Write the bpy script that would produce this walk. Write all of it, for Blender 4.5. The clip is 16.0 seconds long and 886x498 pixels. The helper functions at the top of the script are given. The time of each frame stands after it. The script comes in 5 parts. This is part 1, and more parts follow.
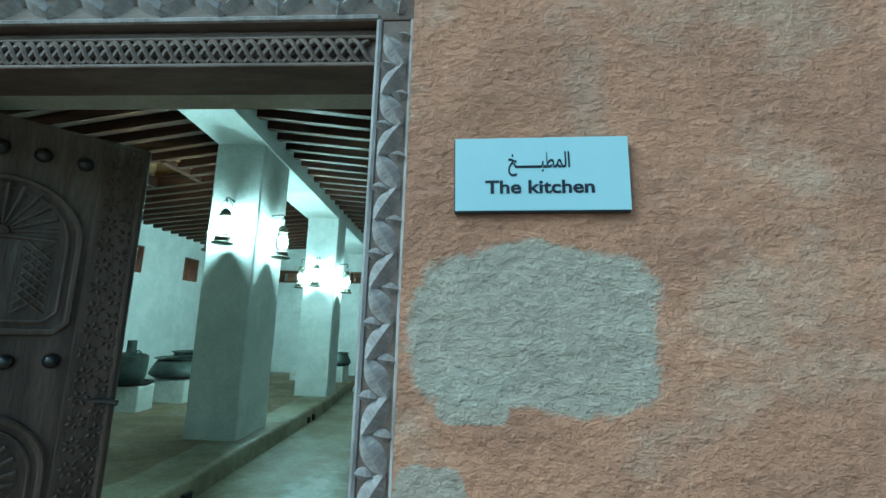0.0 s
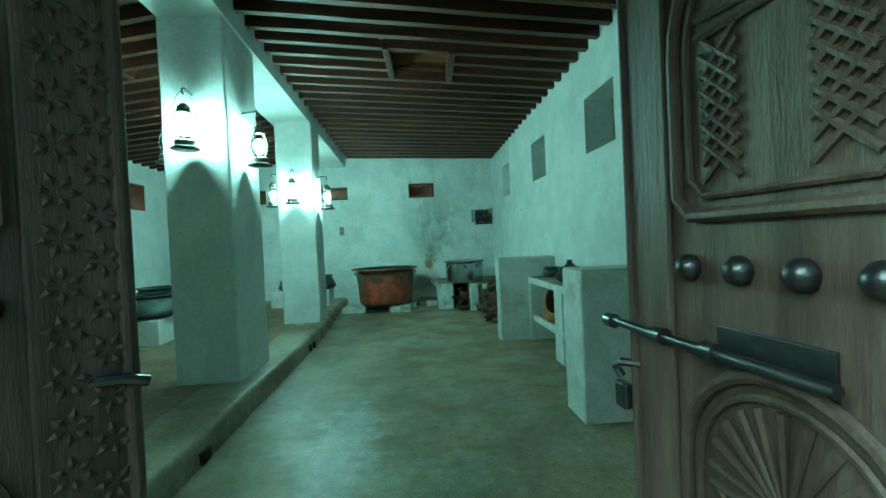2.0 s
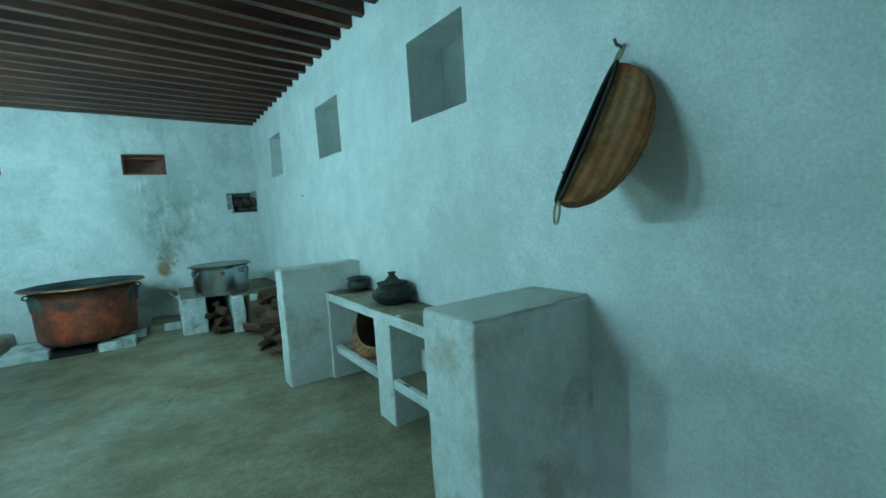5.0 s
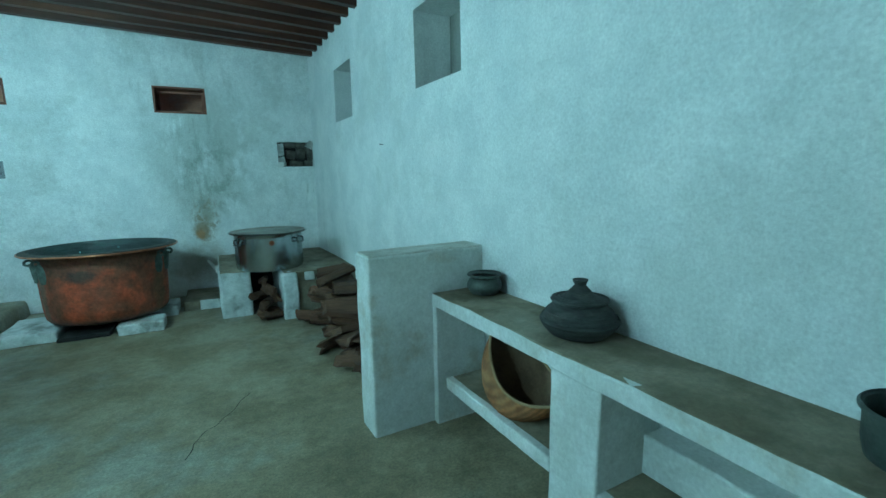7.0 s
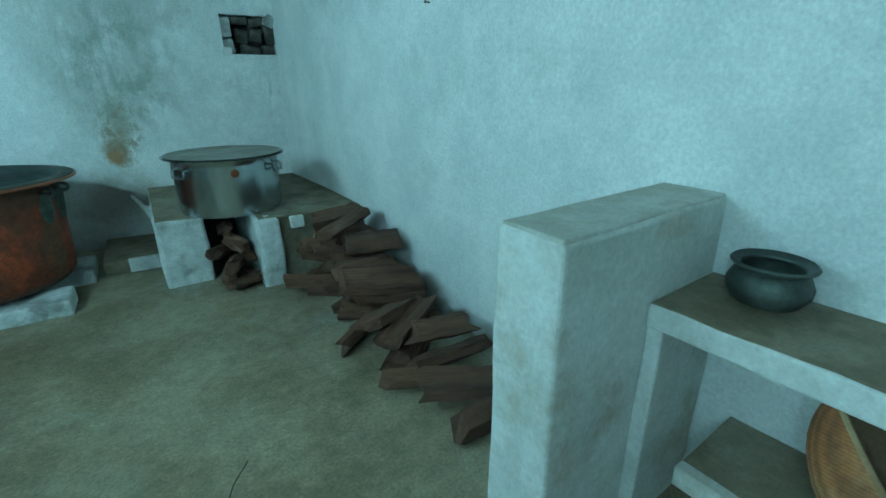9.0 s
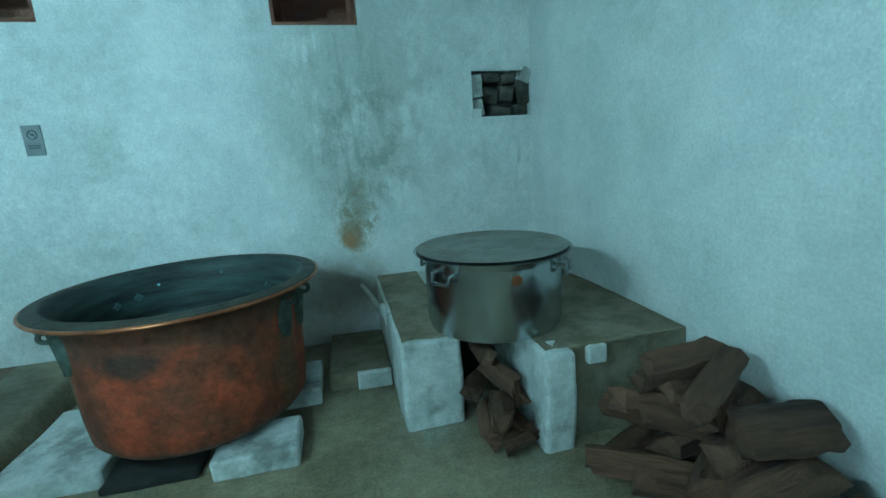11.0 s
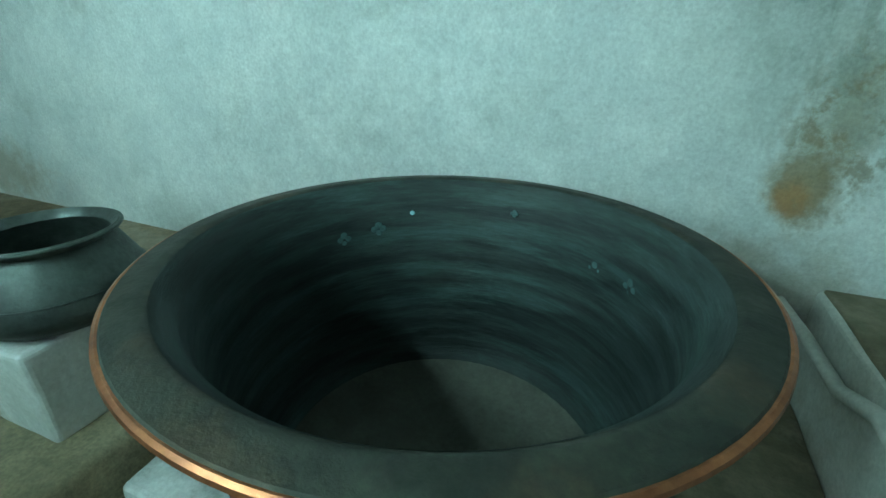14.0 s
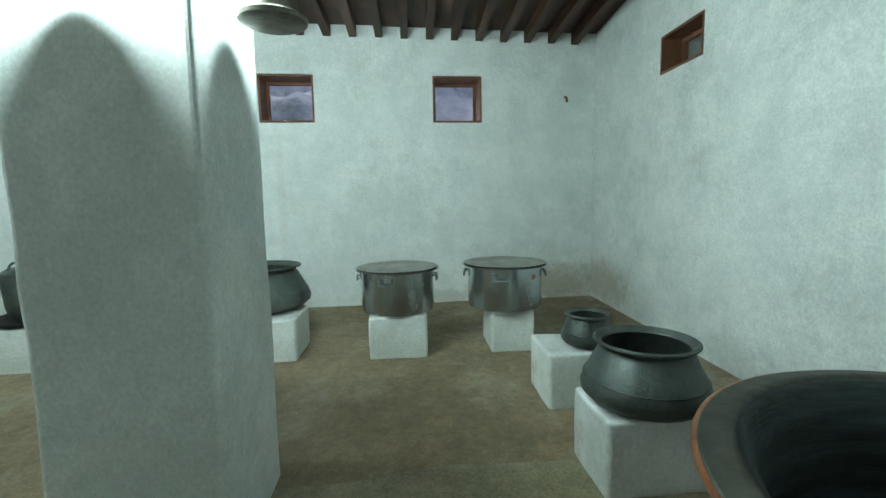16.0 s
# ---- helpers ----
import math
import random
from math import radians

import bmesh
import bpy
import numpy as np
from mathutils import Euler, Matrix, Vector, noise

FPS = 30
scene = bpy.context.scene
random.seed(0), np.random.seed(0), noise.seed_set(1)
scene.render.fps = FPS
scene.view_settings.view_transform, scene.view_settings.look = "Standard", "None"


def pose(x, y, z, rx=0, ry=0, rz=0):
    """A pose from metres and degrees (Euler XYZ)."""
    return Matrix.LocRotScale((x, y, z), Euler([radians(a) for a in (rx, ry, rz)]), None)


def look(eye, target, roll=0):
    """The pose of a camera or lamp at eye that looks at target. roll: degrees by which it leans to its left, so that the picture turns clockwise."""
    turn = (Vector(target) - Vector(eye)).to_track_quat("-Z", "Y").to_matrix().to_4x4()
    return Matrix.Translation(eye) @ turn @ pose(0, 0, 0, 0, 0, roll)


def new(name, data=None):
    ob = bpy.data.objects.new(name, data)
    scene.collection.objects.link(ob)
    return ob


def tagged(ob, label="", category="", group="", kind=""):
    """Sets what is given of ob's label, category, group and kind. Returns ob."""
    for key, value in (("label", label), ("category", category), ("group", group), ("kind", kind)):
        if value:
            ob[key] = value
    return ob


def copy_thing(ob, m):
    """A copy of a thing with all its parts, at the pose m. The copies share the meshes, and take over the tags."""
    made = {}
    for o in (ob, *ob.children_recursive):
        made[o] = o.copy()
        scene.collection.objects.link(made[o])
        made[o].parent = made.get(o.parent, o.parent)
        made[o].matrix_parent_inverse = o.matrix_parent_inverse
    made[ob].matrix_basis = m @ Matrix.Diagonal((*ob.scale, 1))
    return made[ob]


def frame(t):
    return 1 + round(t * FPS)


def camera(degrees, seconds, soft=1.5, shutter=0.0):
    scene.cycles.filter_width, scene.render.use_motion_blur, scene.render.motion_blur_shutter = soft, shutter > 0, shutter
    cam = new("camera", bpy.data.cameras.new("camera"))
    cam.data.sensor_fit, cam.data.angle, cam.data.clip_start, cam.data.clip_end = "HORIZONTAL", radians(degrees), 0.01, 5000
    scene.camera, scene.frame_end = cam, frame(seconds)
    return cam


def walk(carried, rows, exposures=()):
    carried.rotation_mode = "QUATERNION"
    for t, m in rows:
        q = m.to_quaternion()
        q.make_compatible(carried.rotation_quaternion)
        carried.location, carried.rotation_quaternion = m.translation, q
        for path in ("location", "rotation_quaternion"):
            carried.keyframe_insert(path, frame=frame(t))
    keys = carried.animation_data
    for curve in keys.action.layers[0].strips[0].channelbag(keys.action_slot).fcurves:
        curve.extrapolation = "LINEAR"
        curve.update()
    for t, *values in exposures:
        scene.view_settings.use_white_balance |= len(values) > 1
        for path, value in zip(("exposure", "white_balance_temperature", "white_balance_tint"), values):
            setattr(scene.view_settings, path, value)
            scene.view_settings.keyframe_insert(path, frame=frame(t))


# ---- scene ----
cam = camera(89.6, 16.0)
PATH = [
    (0, (0.295, 0.14, 1.375), (0.159, 2.106, 1.713), 1.8),
    (0.5, (0.264, 0.315, 1.4), (0.197, 2.276, 1.783), 2.4),
    (1, (0.076, 0.455, 1.374), (0.064, 2.43, 1.692), 1.4),
    (1.5, (-0.233, 0.573, 1.353), (-0.183, 2.57, 1.45), -1.6),
    (2, (-0.371, 0.835, 1.297), (-0.309, 2.834, 1.263), -2.7),
    (2.5, (-0.421, 1.176, 1.349), (-0.451, 3.168, 1.17), -3.0),
    (3, (-0.479, 1.405, 1.358), (-0.328, 3.38, 1.087), -2.3),
    (3.5, (-0.459, 1.619, 1.419), (0.225, 3.471, 1.099), -0.3),
    (3.7, (-0.416, 1.702, 1.433), (0.475, 3.467, 1.129), 0.5),
    (5.8, (-0.189, 3.13, 1.527), (0.858, 4.827, 1.371), -4.1),
    (6, (-0.15, 3.314, 1.531), (0.833, 5.047, 1.356), -4.1),
    (6.5, (-0.173, 3.749, 1.488), (0.713, 5.528, 1.263), -2.5),
    (7, (-0.191, 4.192, 1.468), (0.694, 5.956, 1.145), -1.1),
    (7.5, (-0.121, 4.664, 1.411), (0.749, 6.398, 0.924), -0.9),
    (8, (-0.123, 5.065, 1.349), (0.844, 6.688, 0.691), -0.5),
    (8.2, (-0.127, 5.231, 1.351), (0.915, 6.78, 0.633), -0.2),
    (10.3, (-0.391, 6.846, 1.405), (0.431, 8.579, 0.839), -2.5),
    (10.5, (-0.413, 6.996, 1.411), (0.319, 8.78, 0.88), -3.0),
    (11, (-0.461, 7.324, 1.402), (-0.032, 9.229, 0.972), -3.7),
    (11.5, (-0.568, 7.598, 1.383), (-0.35, 9.538, 0.949), -1.5),
    (12, (-0.662, 7.871, 1.341), (-0.625, 9.811, 0.854), -1.0),
    (12.5, (-0.705, 8.213, 1.299), (-0.918, 10.123, 0.745), -1.9),
    (13, (-0.8, 8.491, 1.289), (-1.086, 10.352, 0.615), -0.2),
    (13.5, (-0.887, 8.769, 1.261), (-1.224, 10.588, 0.501), 1.5),
    (14, (-0.906, 8.957, 1.237), (-1.625, 10.632, 0.413), 0.2),
    (14.5, (-0.89, 9.048, 1.271), (-2.161, 10.387, 0.501), -3.4),
    (15, (-0.906, 8.986, 1.297), (-2.6, 9.901, 0.754), -4.0),
    (15.5, (-0.87, 8.865, 1.299), (-2.763, 9.402, 0.944), -2.7),
    (16, (-0.774, 8.69, 1.327), (-2.758, 8.812, 1.101), -1.0),
]
EXPOSURES = [(0.0, 0.3, 5100, -23), (1.0, 0.25, 4850, -36), (1.5, 0.12, 4900, -46), (3.0, 0.3, 5050, -48), (3.7, 0.48, 4950, -33), (6.0, 0.3, 4620, -17), (8.0, 0.3, 4620, -17), (10.5, 0.32, 4720, -14), (11.0, 0.33, 4700, -15), (12.0, 0.38, 4770, -24), (13.4, 0.4, 5050, -20), (14.5, 0.68, 5700, -8), (15.0, 0.63, 5950, -1), (16.0, 0.55, 6200, 5)]
walk(cam, [(t, look(eye, target, roll)) for t, eye, target, roll in PATH], EXPOSURES)

# ---- daylight ----
world = bpy.data.worlds.new("world")
scene.world = world
world.use_nodes = True
sky = world.node_tree.nodes.new("ShaderNodeTexSky")
sky.sky_type = "NISHITA"
sky.sun_disc = False
sky.sun_elevation, sky.sun_rotation = radians(37), radians(228)
world.node_tree.links.new(sky.outputs[0], world.node_tree.nodes["Background"].inputs[0])
world.node_tree.nodes["Background"].inputs[1].default_value = 0.13
sun = new("sun", bpy.data.lights.new("sun", "SUN"))
sun.data.energy, sun.data.angle, sun.data.color = 2.1, radians(40), (0.96, 0.97, 1.0)
sun.matrix_world = look((-10, -9, 10), (0, 0, 0))

BULB_POWER = 350.0


# ---- materials ----
def surface(name, c1, c2, rough=0.8, scale=3.0, bump=0.15, fine=60.0, metal=0.0, c3=None, c3_amount=0.5, stretch=(1, 1, 1), rough_var=0.12,
            marks=(), mark_colors=(), spec=0.4, fine_amount=0.35, bump_dist=0.01, per_object=0.0, weave=None, mid=0.0, mid_scale=17.0, streaks=()):
    """A procedural surface: broad mottling c1/c2, blotches c3, fine grain in tone and relief. marks: soft-edged stains,
    or painted light and shade (centre, radii, strength).
    """
    m = bpy.data.materials.new(name)
    m.use_nodes = True
    nt = m.node_tree
    n, l = nt.nodes, nt.links
    bsdf = n["Principled BSDF"]
    tc = n.new("ShaderNodeTexCoord")
    mp = n.new("ShaderNodeMapping")
    mp.inputs["Scale"].default_value = stretch
    l.new(tc.outputs["Object"], mp.inputs[0])
    broad = n.new("ShaderNodeTexNoise")
    broad.inputs["Scale"].default_value, broad.inputs["Detail"].default_value, broad.inputs["Roughness"].default_value = scale, 6, 0.62
    l.new(mp.outputs[0], broad.inputs["Vector"])
    grain = n.new("ShaderNodeTexNoise")
    grain.inputs["Scale"].default_value, grain.inputs["Detail"].default_value, grain.inputs["Roughness"].default_value = fine, 4, 0.7
    l.new(mp.outputs[0], grain.inputs["Vector"])

    def ramp(src, a, b):
        r = n.new("ShaderNodeMapRange")
        r.interpolation_type = "SMOOTHSTEP"
        r.inputs["From Min"].default_value, r.inputs["From Max"].default_value = a, b
        l.new(src, r.inputs["Value"])
        return r.outputs["Result"]

    def mix(fac, a, b, kind="MIX"):
        x = n.new("ShaderNodeMix")
        x.data_type, x.blend_type = "RGBA", kind
        for sock, v in ((x.inputs[0], fac), (x.inputs[6], a), (x.inputs[7], b)):
            if hasattr(v, "is_linked"):
                l.new(v, sock)
            elif isinstance(v, tuple):
                sock.default_value = (*v[:3], 1)
            else:
                sock.default_value = v
        return x.outputs[2]

    def math_node(op, a, b):
        x = n.new("ShaderNodeMath")
        x.operation = op
        for sock, v in ((x.inputs[0], a), (x.inputs[1], b)):
            if hasattr(v, "is_linked"):
                l.new(v, sock)
            else:
                sock.default_value = v
        return x.outputs[0]

    col = mix(ramp(broad.outputs[0], 0.34, 0.66), c1, c2)
    if c3:
        blot = n.new("ShaderNodeTexNoise")
        blot.inputs["Scale"].default_value, blot.inputs["Detail"].default_value, blot.inputs["Roughness"].default_value = scale * 0.45, 8, 0.68
        off = n.new("ShaderNodeMapping")
        off.inputs["Location"].default_value = (7.3, 2.1, 4.4)
        l.new(mp.outputs[0], off.inputs[0])
        l.new(off.outputs[0], blot.inputs["Vector"])
        col = mix(math_node("MULTIPLY", ramp(blot.outputs[0], 0.5, 0.66), c3_amount), col, c3)
    wob = n.new("ShaderNodeTexNoise")
    wob.inputs["Scale"].default_value, wob.inputs["Detail"].default_value, wob.inputs["Roughness"].default_value = 6.0, 10, 0.72
    l.new(tc.outputs["Object"], wob.inputs["Vector"])
    for (centre, radii, strength, ragged), colour in zip(marks, mark_colors):
        sub = n.new("ShaderNodeVectorMath")
        sub.operation = "SUBTRACT"
        sub.inputs[1].default_value = centre
        l.new(tc.outputs["Object"], sub.inputs[0])
        div = n.new("ShaderNodeVectorMath")
        div.operation = "DIVIDE"
        div.inputs[1].default_value = radii
        l.new(sub.outputs[0], div.inputs[0])
        pw = n.new("ShaderNodeVectorMath")
        pw.operation = "LENGTH"
        if ragged < 1.5:
            # squarish patch
            sq = n.new("ShaderNodeVectorMath")
            sq.operation = "MULTIPLY"
            l.new(div.outputs[0], sq.inputs[0])
            l.new(div.outputs[0], sq.inputs[1])
            l.new(sq.outputs[0], pw.inputs[0])
            reach = math_node("POWER", pw.outputs["Value"], 0.5)
        else:
            l.new(div.outputs[0], pw.inputs[0])
            reach = pw.outputs["Value"]
        d = math_node("ADD", reach, math_node("MULTIPLY", math_node("SUBTRACT", wob.outputs[0], 0.5), ragged))
        col = mix(math_node("MULTIPLY", ramp(d, 1.04 if ragged < 1.5 else 1.2, 0.93 if ragged < 1.5 else 0.3), strength), col, colour)
    for centre, radii, scales, low, strength, colour in streaks:
        # ragged patches inside a soft-edged region; scales stretch the breakup
        sm = n.new("ShaderNodeMapping")
        sm.inputs["Scale"].default_value = scales
        l.new(tc.outputs["Object"], sm.inputs[0])
        sn = n.new("ShaderNodeTexNoise")
        sn.inputs["Scale"].default_value, sn.inputs["Detail"].default_value, sn.inputs["Roughness"].default_value = 1.0, 9, 0.66
        l.new(sm.outputs[0], sn.inputs["Vector"])
        sub = n.new("ShaderNodeVectorMath")
        sub.operation = "SUBTRACT"
        sub.inputs[1].default_value = centre
        l.new(tc.outputs["Object"], sub.inputs[0])
        div = n.new("ShaderNodeVectorMath")
        div.operation = "DIVIDE"
        div.inputs[1].default_value = radii
        l.new(sub.outputs[0], div.inputs[0])
        pw = n.new("ShaderNodeVectorMath")
        pw.operation = "LENGTH"
        l.new(div.outputs[0], pw.inputs[0])
        mask = ramp(pw.outputs["Value"], 1.0, 0.35)
        col = mix(math_node("MULTIPLY", math_node("MULTIPLY", ramp(sn.outputs[0], low, low + 0.16), mask), strength), col, colour)
    midn = None
    if mid:
        midn = n.new("ShaderNodeTexNoise")
        midn.inputs["Scale"].default_value, midn.inputs["Detail"].default_value, midn.inputs["Roughness"].default_value = mid_scale, 7, 0.75
        l.new(mp.outputs[0], midn.inputs["Vector"])
        mr = n.new("ShaderNodeMapRange")
        mr.inputs["From Min"].default_value, mr.inputs["From Max"].default_value = 0.3, 0.7
        mr.inputs["To Min"].default_value, mr.inputs["To Max"].default_value = 1 - mid, 1 + mid
        l.new(midn.outputs[0], mr.inputs["Value"])
        cc = n.new("ShaderNodeCombineColor")
        for s in range(3):
            l.new(mr.outputs[0], cc.inputs[s])
        col = mix(1.0, col, cc.outputs[0], "MULTIPLY")
    if weave:
        # plaited rows: bands across the given direction, broken by a second set
        rows_map = n.new("ShaderNodeMapping")
        rows_map.inputs["Rotation"].default_value = weave[1]
        l.new(tc.outputs["Object"], rows_map.inputs[0])
        for direction, size, amount in (("X", weave[0], 0.45), ("Z", weave[0] * 2.3, 0.25)):
            wv = n.new("ShaderNodeTexWave")
            wv.bands_direction = direction
            wv.inputs["Scale"].default_value, wv.inputs["Distortion"].default_value, wv.inputs["Detail Scale"].default_value = size, 1.6, 3.0
            l.new(rows_map.outputs[0], wv.inputs["Vector"])
            g = math_node("ADD", math_node("MULTIPLY", wv.outputs[1], amount), 1 - amount * 0.6)
            cc = n.new("ShaderNodeCombineColor")
            for s in range(3):
                l.new(g, cc.inputs[s])
            col = mix(1.0, col, cc.outputs[0], "MULTIPLY")
    if per_object:
        info = n.new("ShaderNodeObjectInfo")
        g = math_node("ADD", math_node("MULTIPLY", info.outputs["Random"], per_object), 1 - per_object / 2)
        cc = n.new("ShaderNodeCombineColor")
        for s in range(3):
            l.new(g, cc.inputs[s])
        col = mix(1.0, col, cc.outputs[0], "MULTIPLY")
    tone = n.new("ShaderNodeMapRange")
    tone.inputs["To Min"].default_value, tone.inputs["To Max"].default_value = 1 - fine_amount, 1 + fine_amount
    l.new(grain.outputs[0], tone.inputs["Value"])
    cc = n.new("ShaderNodeCombineColor")
    for s in range(3):
        l.new(tone.outputs[0], cc.inputs[s])
    col = mix(1.0, col, cc.outputs[0], "MULTIPLY")
    l.new(col, bsdf.inputs["Base Color"])
    rr = n.new("ShaderNodeMapRange")
    rr.inputs["To Min"].default_value, rr.inputs["To Max"].default_value = max(0.03, rough - rough_var), min(1, rough + rough_var)
    l.new(broad.outputs[0], rr.inputs["Value"])
    l.new(rr.outputs[0], bsdf.inputs["Roughness"])
    bsdf.inputs["Metallic"].default_value = metal
    bsdf.inputs["Specular IOR Level"].default_value = spec
    if bump:
        h = math_node("ADD", math_node("MULTIPLY", broad.outputs[0], 1.0), math_node("MULTIPLY", grain.outputs[0], 0.35))
        if midn:
            h = math_node("ADD", h, math_node("MULTIPLY", midn.outputs[0], 0.6))
        b = n.new("ShaderNodeBump")
        b.inputs["Strength"].default_value, b.inputs["Distance"].default_value = bump, bump_dist
        l.new(h, b.inputs["Height"])
        l.new(b.outputs[0], bsdf.inputs["Normal"])
    return m


def glow(name, colour, strength):
    m = bpy.data.materials.new(name)
    m.use_nodes = True
    nt = m.node_tree
    e = nt.nodes.new("ShaderNodeEmission")
    e.inputs[0].default_value, e.inputs[1].default_value = (*colour, 1), strength
    nt.links.new(e.outputs[0], nt.nodes["Material Output"].inputs[0])
    return m


def clear_glass(name):
    m = bpy.data.materials.new(name)
    m.use_nodes = True
    b = m.node_tree.nodes["Principled BSDF"]
    b.inputs["Transmission Weight"].default_value, b.inputs["Roughness"].default_value, b.inputs["IOR"].default_value = 1.0, 0.02, 1.1
    b.inputs["Base Color"].default_value = (0.97, 0.99, 0.98, 1)
    return m


WHITE = (0.77, 0.79, 0.77)
WHITE2 = (0.66, 0.69, 0.68)
plaster = surface("white_plaster", WHITE, WHITE2, 0.85, 2.6, 0.35, 70, c3=(0.55, 0.58, 0.55), c3_amount=0.6, fine_amount=0.34, mid=0.07)
plaster_west = surface("white_plaster_with_smoke_smudge", WHITE, WHITE2, 0.85, 2.6, 0.35, 70, c3=(0.53, 0.56, 0.53), c3_amount=0.55, fine_amount=0.34, mid=0.07,
                       marks=(((2.05, 0, 0.33), (0.75, 9, 0.26), 0.7, 2.2), ((0.6, 0, 0.22), (0.9, 9, 0.14), 0.45, 2.4), ((-0.9, 0, 1.3), (0.05, 9, 0.9), 0.35, 2.0)), mark_colors=((0.33, 0.27, 0.18), (0.36, 0.31, 0.23), (0.58, 0.58, 0.52)))
# the mark at x -0.42, z 0.42 is soot plus a cast shadow painted in
plaster_north = surface("stained_and_shadowed_white_plaster", WHITE, WHITE2, 0.85, 3.0, 0.5, 70, c3=(0.50, 0.53, 0.50), c3_amount=0.6, fine_amount=0.36, mid=0.1,
                        marks=(((-0.66, 10.7, 2.16), (0.09, 9, 0.12), 0.75, 1.6), ((-0.60, 10.7, 1.95), (0.12, 9, 0.09), 0.6, 1.8), ((-0.48, 10.7, 2.05), (0.06, 9, 0.15), 0.6, 1.8),
                               ((-0.33, 10.7, 1.08), (0.11, 9, 0.24), 0.85, 2.3), ((-0.39, 10.7, 0.84), (0.12, 9, 0.16), 0.9, 2.0), ((-0.42, 10.7, 0.78), (0.06, 9, 0.08), 0.8, 1.9),
                               ((-0.42, 10.7, 0.42), (0.42, 9, 0.26), 0.7, 1.8), ((-5.45, 10.7, 0.40), (0.75, 9, 0.30), 0.65, 2.2)),
                        mark_colors=((0.76, 0.78, 0.77), (0.74, 0.76, 0.75), (0.74, 0.76, 0.75), (0.26, 0.21, 0.115), (0.24, 0.17, 0.075), (0.34, 0.18, 0.06), (0.27, 0.25, 0.19), (0.33, 0.27, 0.18)),
                        streaks=(((-0.2, 10.7, 1.75), (0.95, 9, 1.15), (2.6, 1, 1.5), 0.38, 0.65, (0.40, 0.435, 0.395)), ((-0.35, 10.7, 1.75), (0.48, 9, 0.95), (17, 1, 2.8), 0.47, 0.5, (0.30, 0.33, 0.295)),
                                 ((-0.25, 10.7, 1.5), (0.5, 9, 0.75), (9, 1, 7), 0.46, 0.7, (0.28, 0.305, 0.265)), ((-0.33, 10.7, 0.98), (0.22, 9, 0.42), (16, 1, 13), 0.46, 0.75, (0.24, 0.20, 0.12)),
                                 ((0.97, 10.7, 1.25), (0.14, 9, 0.34), (16, 1, 3), 0.47, 0.55, (0.35, 0.38, 0.35)), ((0.45, 10.7, 1.7), (1.1, 9, 1.2), (5, 1, 3.5), 0.53, 0.4, (0.42, 0.455, 0.42)),
                                 ((-0.45, 10.7, 2.7), (1.2, 9, 0.6), (7, 1, 1.6), 0.5, 0.45, (0.42, 0.45, 0.42))))
plaster_grey = surface("bare_lime_plaster", (0.60, 0.61, 0.56), (0.48, 0.49, 0.44), 0.85, 3.5, 0.35, 70, c3=(0.36, 0.34, 0.26), c3_amount=0.65, fine_amount=0.35)
plaster_block = surface("whitewashed_block_plaster", (0.70, 0.72, 0.70), (0.58, 0.60, 0.56), 0.85, 4.5, 0.5, 60, c3=(0.40, 0.36, 0.27), c3_amount=0.7, fine_amount=0.3, mid=0.1)
plaster_sooty = surface("sooty_whitewash", (0.66, 0.68, 0.66), (0.50, 0.53, 0.51), 0.85, 6, 0.45, 60, c3=(0.16, 0.16, 0.14), c3_amount=0.75, fine_amount=0.3, mid=0.12)
counter_top = surface("worn_brown_counter_plaster", (0.25, 0.22, 0.15), (0.15, 0.125, 0.075), 0.75, 5, 0.4, 80, c3=(0.33, 0.31, 0.24), c3_amount=0.5, fine_amount=0.5, mid=0.18)
earth_wall = surface("terracotta_mud_plaster", (0.53, 0.285, 0.18), (0.40, 0.22, 0.145), 0.95, 6, 0.9, 60, c3=(0.52, 0.38, 0.285), c3_amount=0.7, fine_amount=0.45, bump_dist=0.03, stretch=(0.8, 1, 1.2), mid=0.12, mid_scale=24,
                     marks=(((0.405, 0.9, 1.378), (0.205, 9, 0.135), 0.92, 0.8), ((0.30, 0.9, 1.26), (0.06, 9, 0.045), 0.85, 1.2), ((0.235, 0.9, 1.10), (0.06, 9, 0.05), 0.85, 1.3),
                            ((0.31, 0.9, 1.76), (0.09, 9, 0.05), 0.4, 2.0), ((0.49, 0.9, 1.79), (0.05, 9, 0.16), 0.35, 2.4)),
                     mark_colors=((0.42, 0.405, 0.34), (0.42, 0.405, 0.34), (0.40, 0.38, 0.32), (0.29, 0.16, 0.095), (0.46, 0.37, 0.29)))
# the pale mark at (-0.98, 3.75) is a lamp reflection painted into the colour
floor_mat = surface("worn_concrete_floor_with_gleam", (0.29, 0.255, 0.165), (0.19, 0.162, 0.095), 0.44, 2.2, 0.4, 70, c3=(0.33, 0.335, 0.28), c3_amount=0.6, fine_amount=0.75, rough_var=0.3, mid=0.3, mid_scale=14,
                    marks=(((-0.98, 3.75, 0), (0.25, 0.9, 9), 0.6, 2.6), ((-1.5, 3.2, 0), (0.25, 0.5, 9), 0.5, 3.0)), mark_colors=((0.56, 0.59, 0.56), (0.20, 0.17, 0.11)))
platform_mat = surface("brown_screed", (0.265, 0.205, 0.125), (0.18, 0.135, 0.082), 0.8, 2.6, 0.4, 70, c3=(0.35, 0.31, 0.24), c3_amount=0.6, fine_amount=0.5, mid=0.28)
ground_mat = surface("dusty_ground", (0.36, 0.28, 0.20), (0.28, 0.21, 0.15), 0.95, 1.2, 0.4, 30)
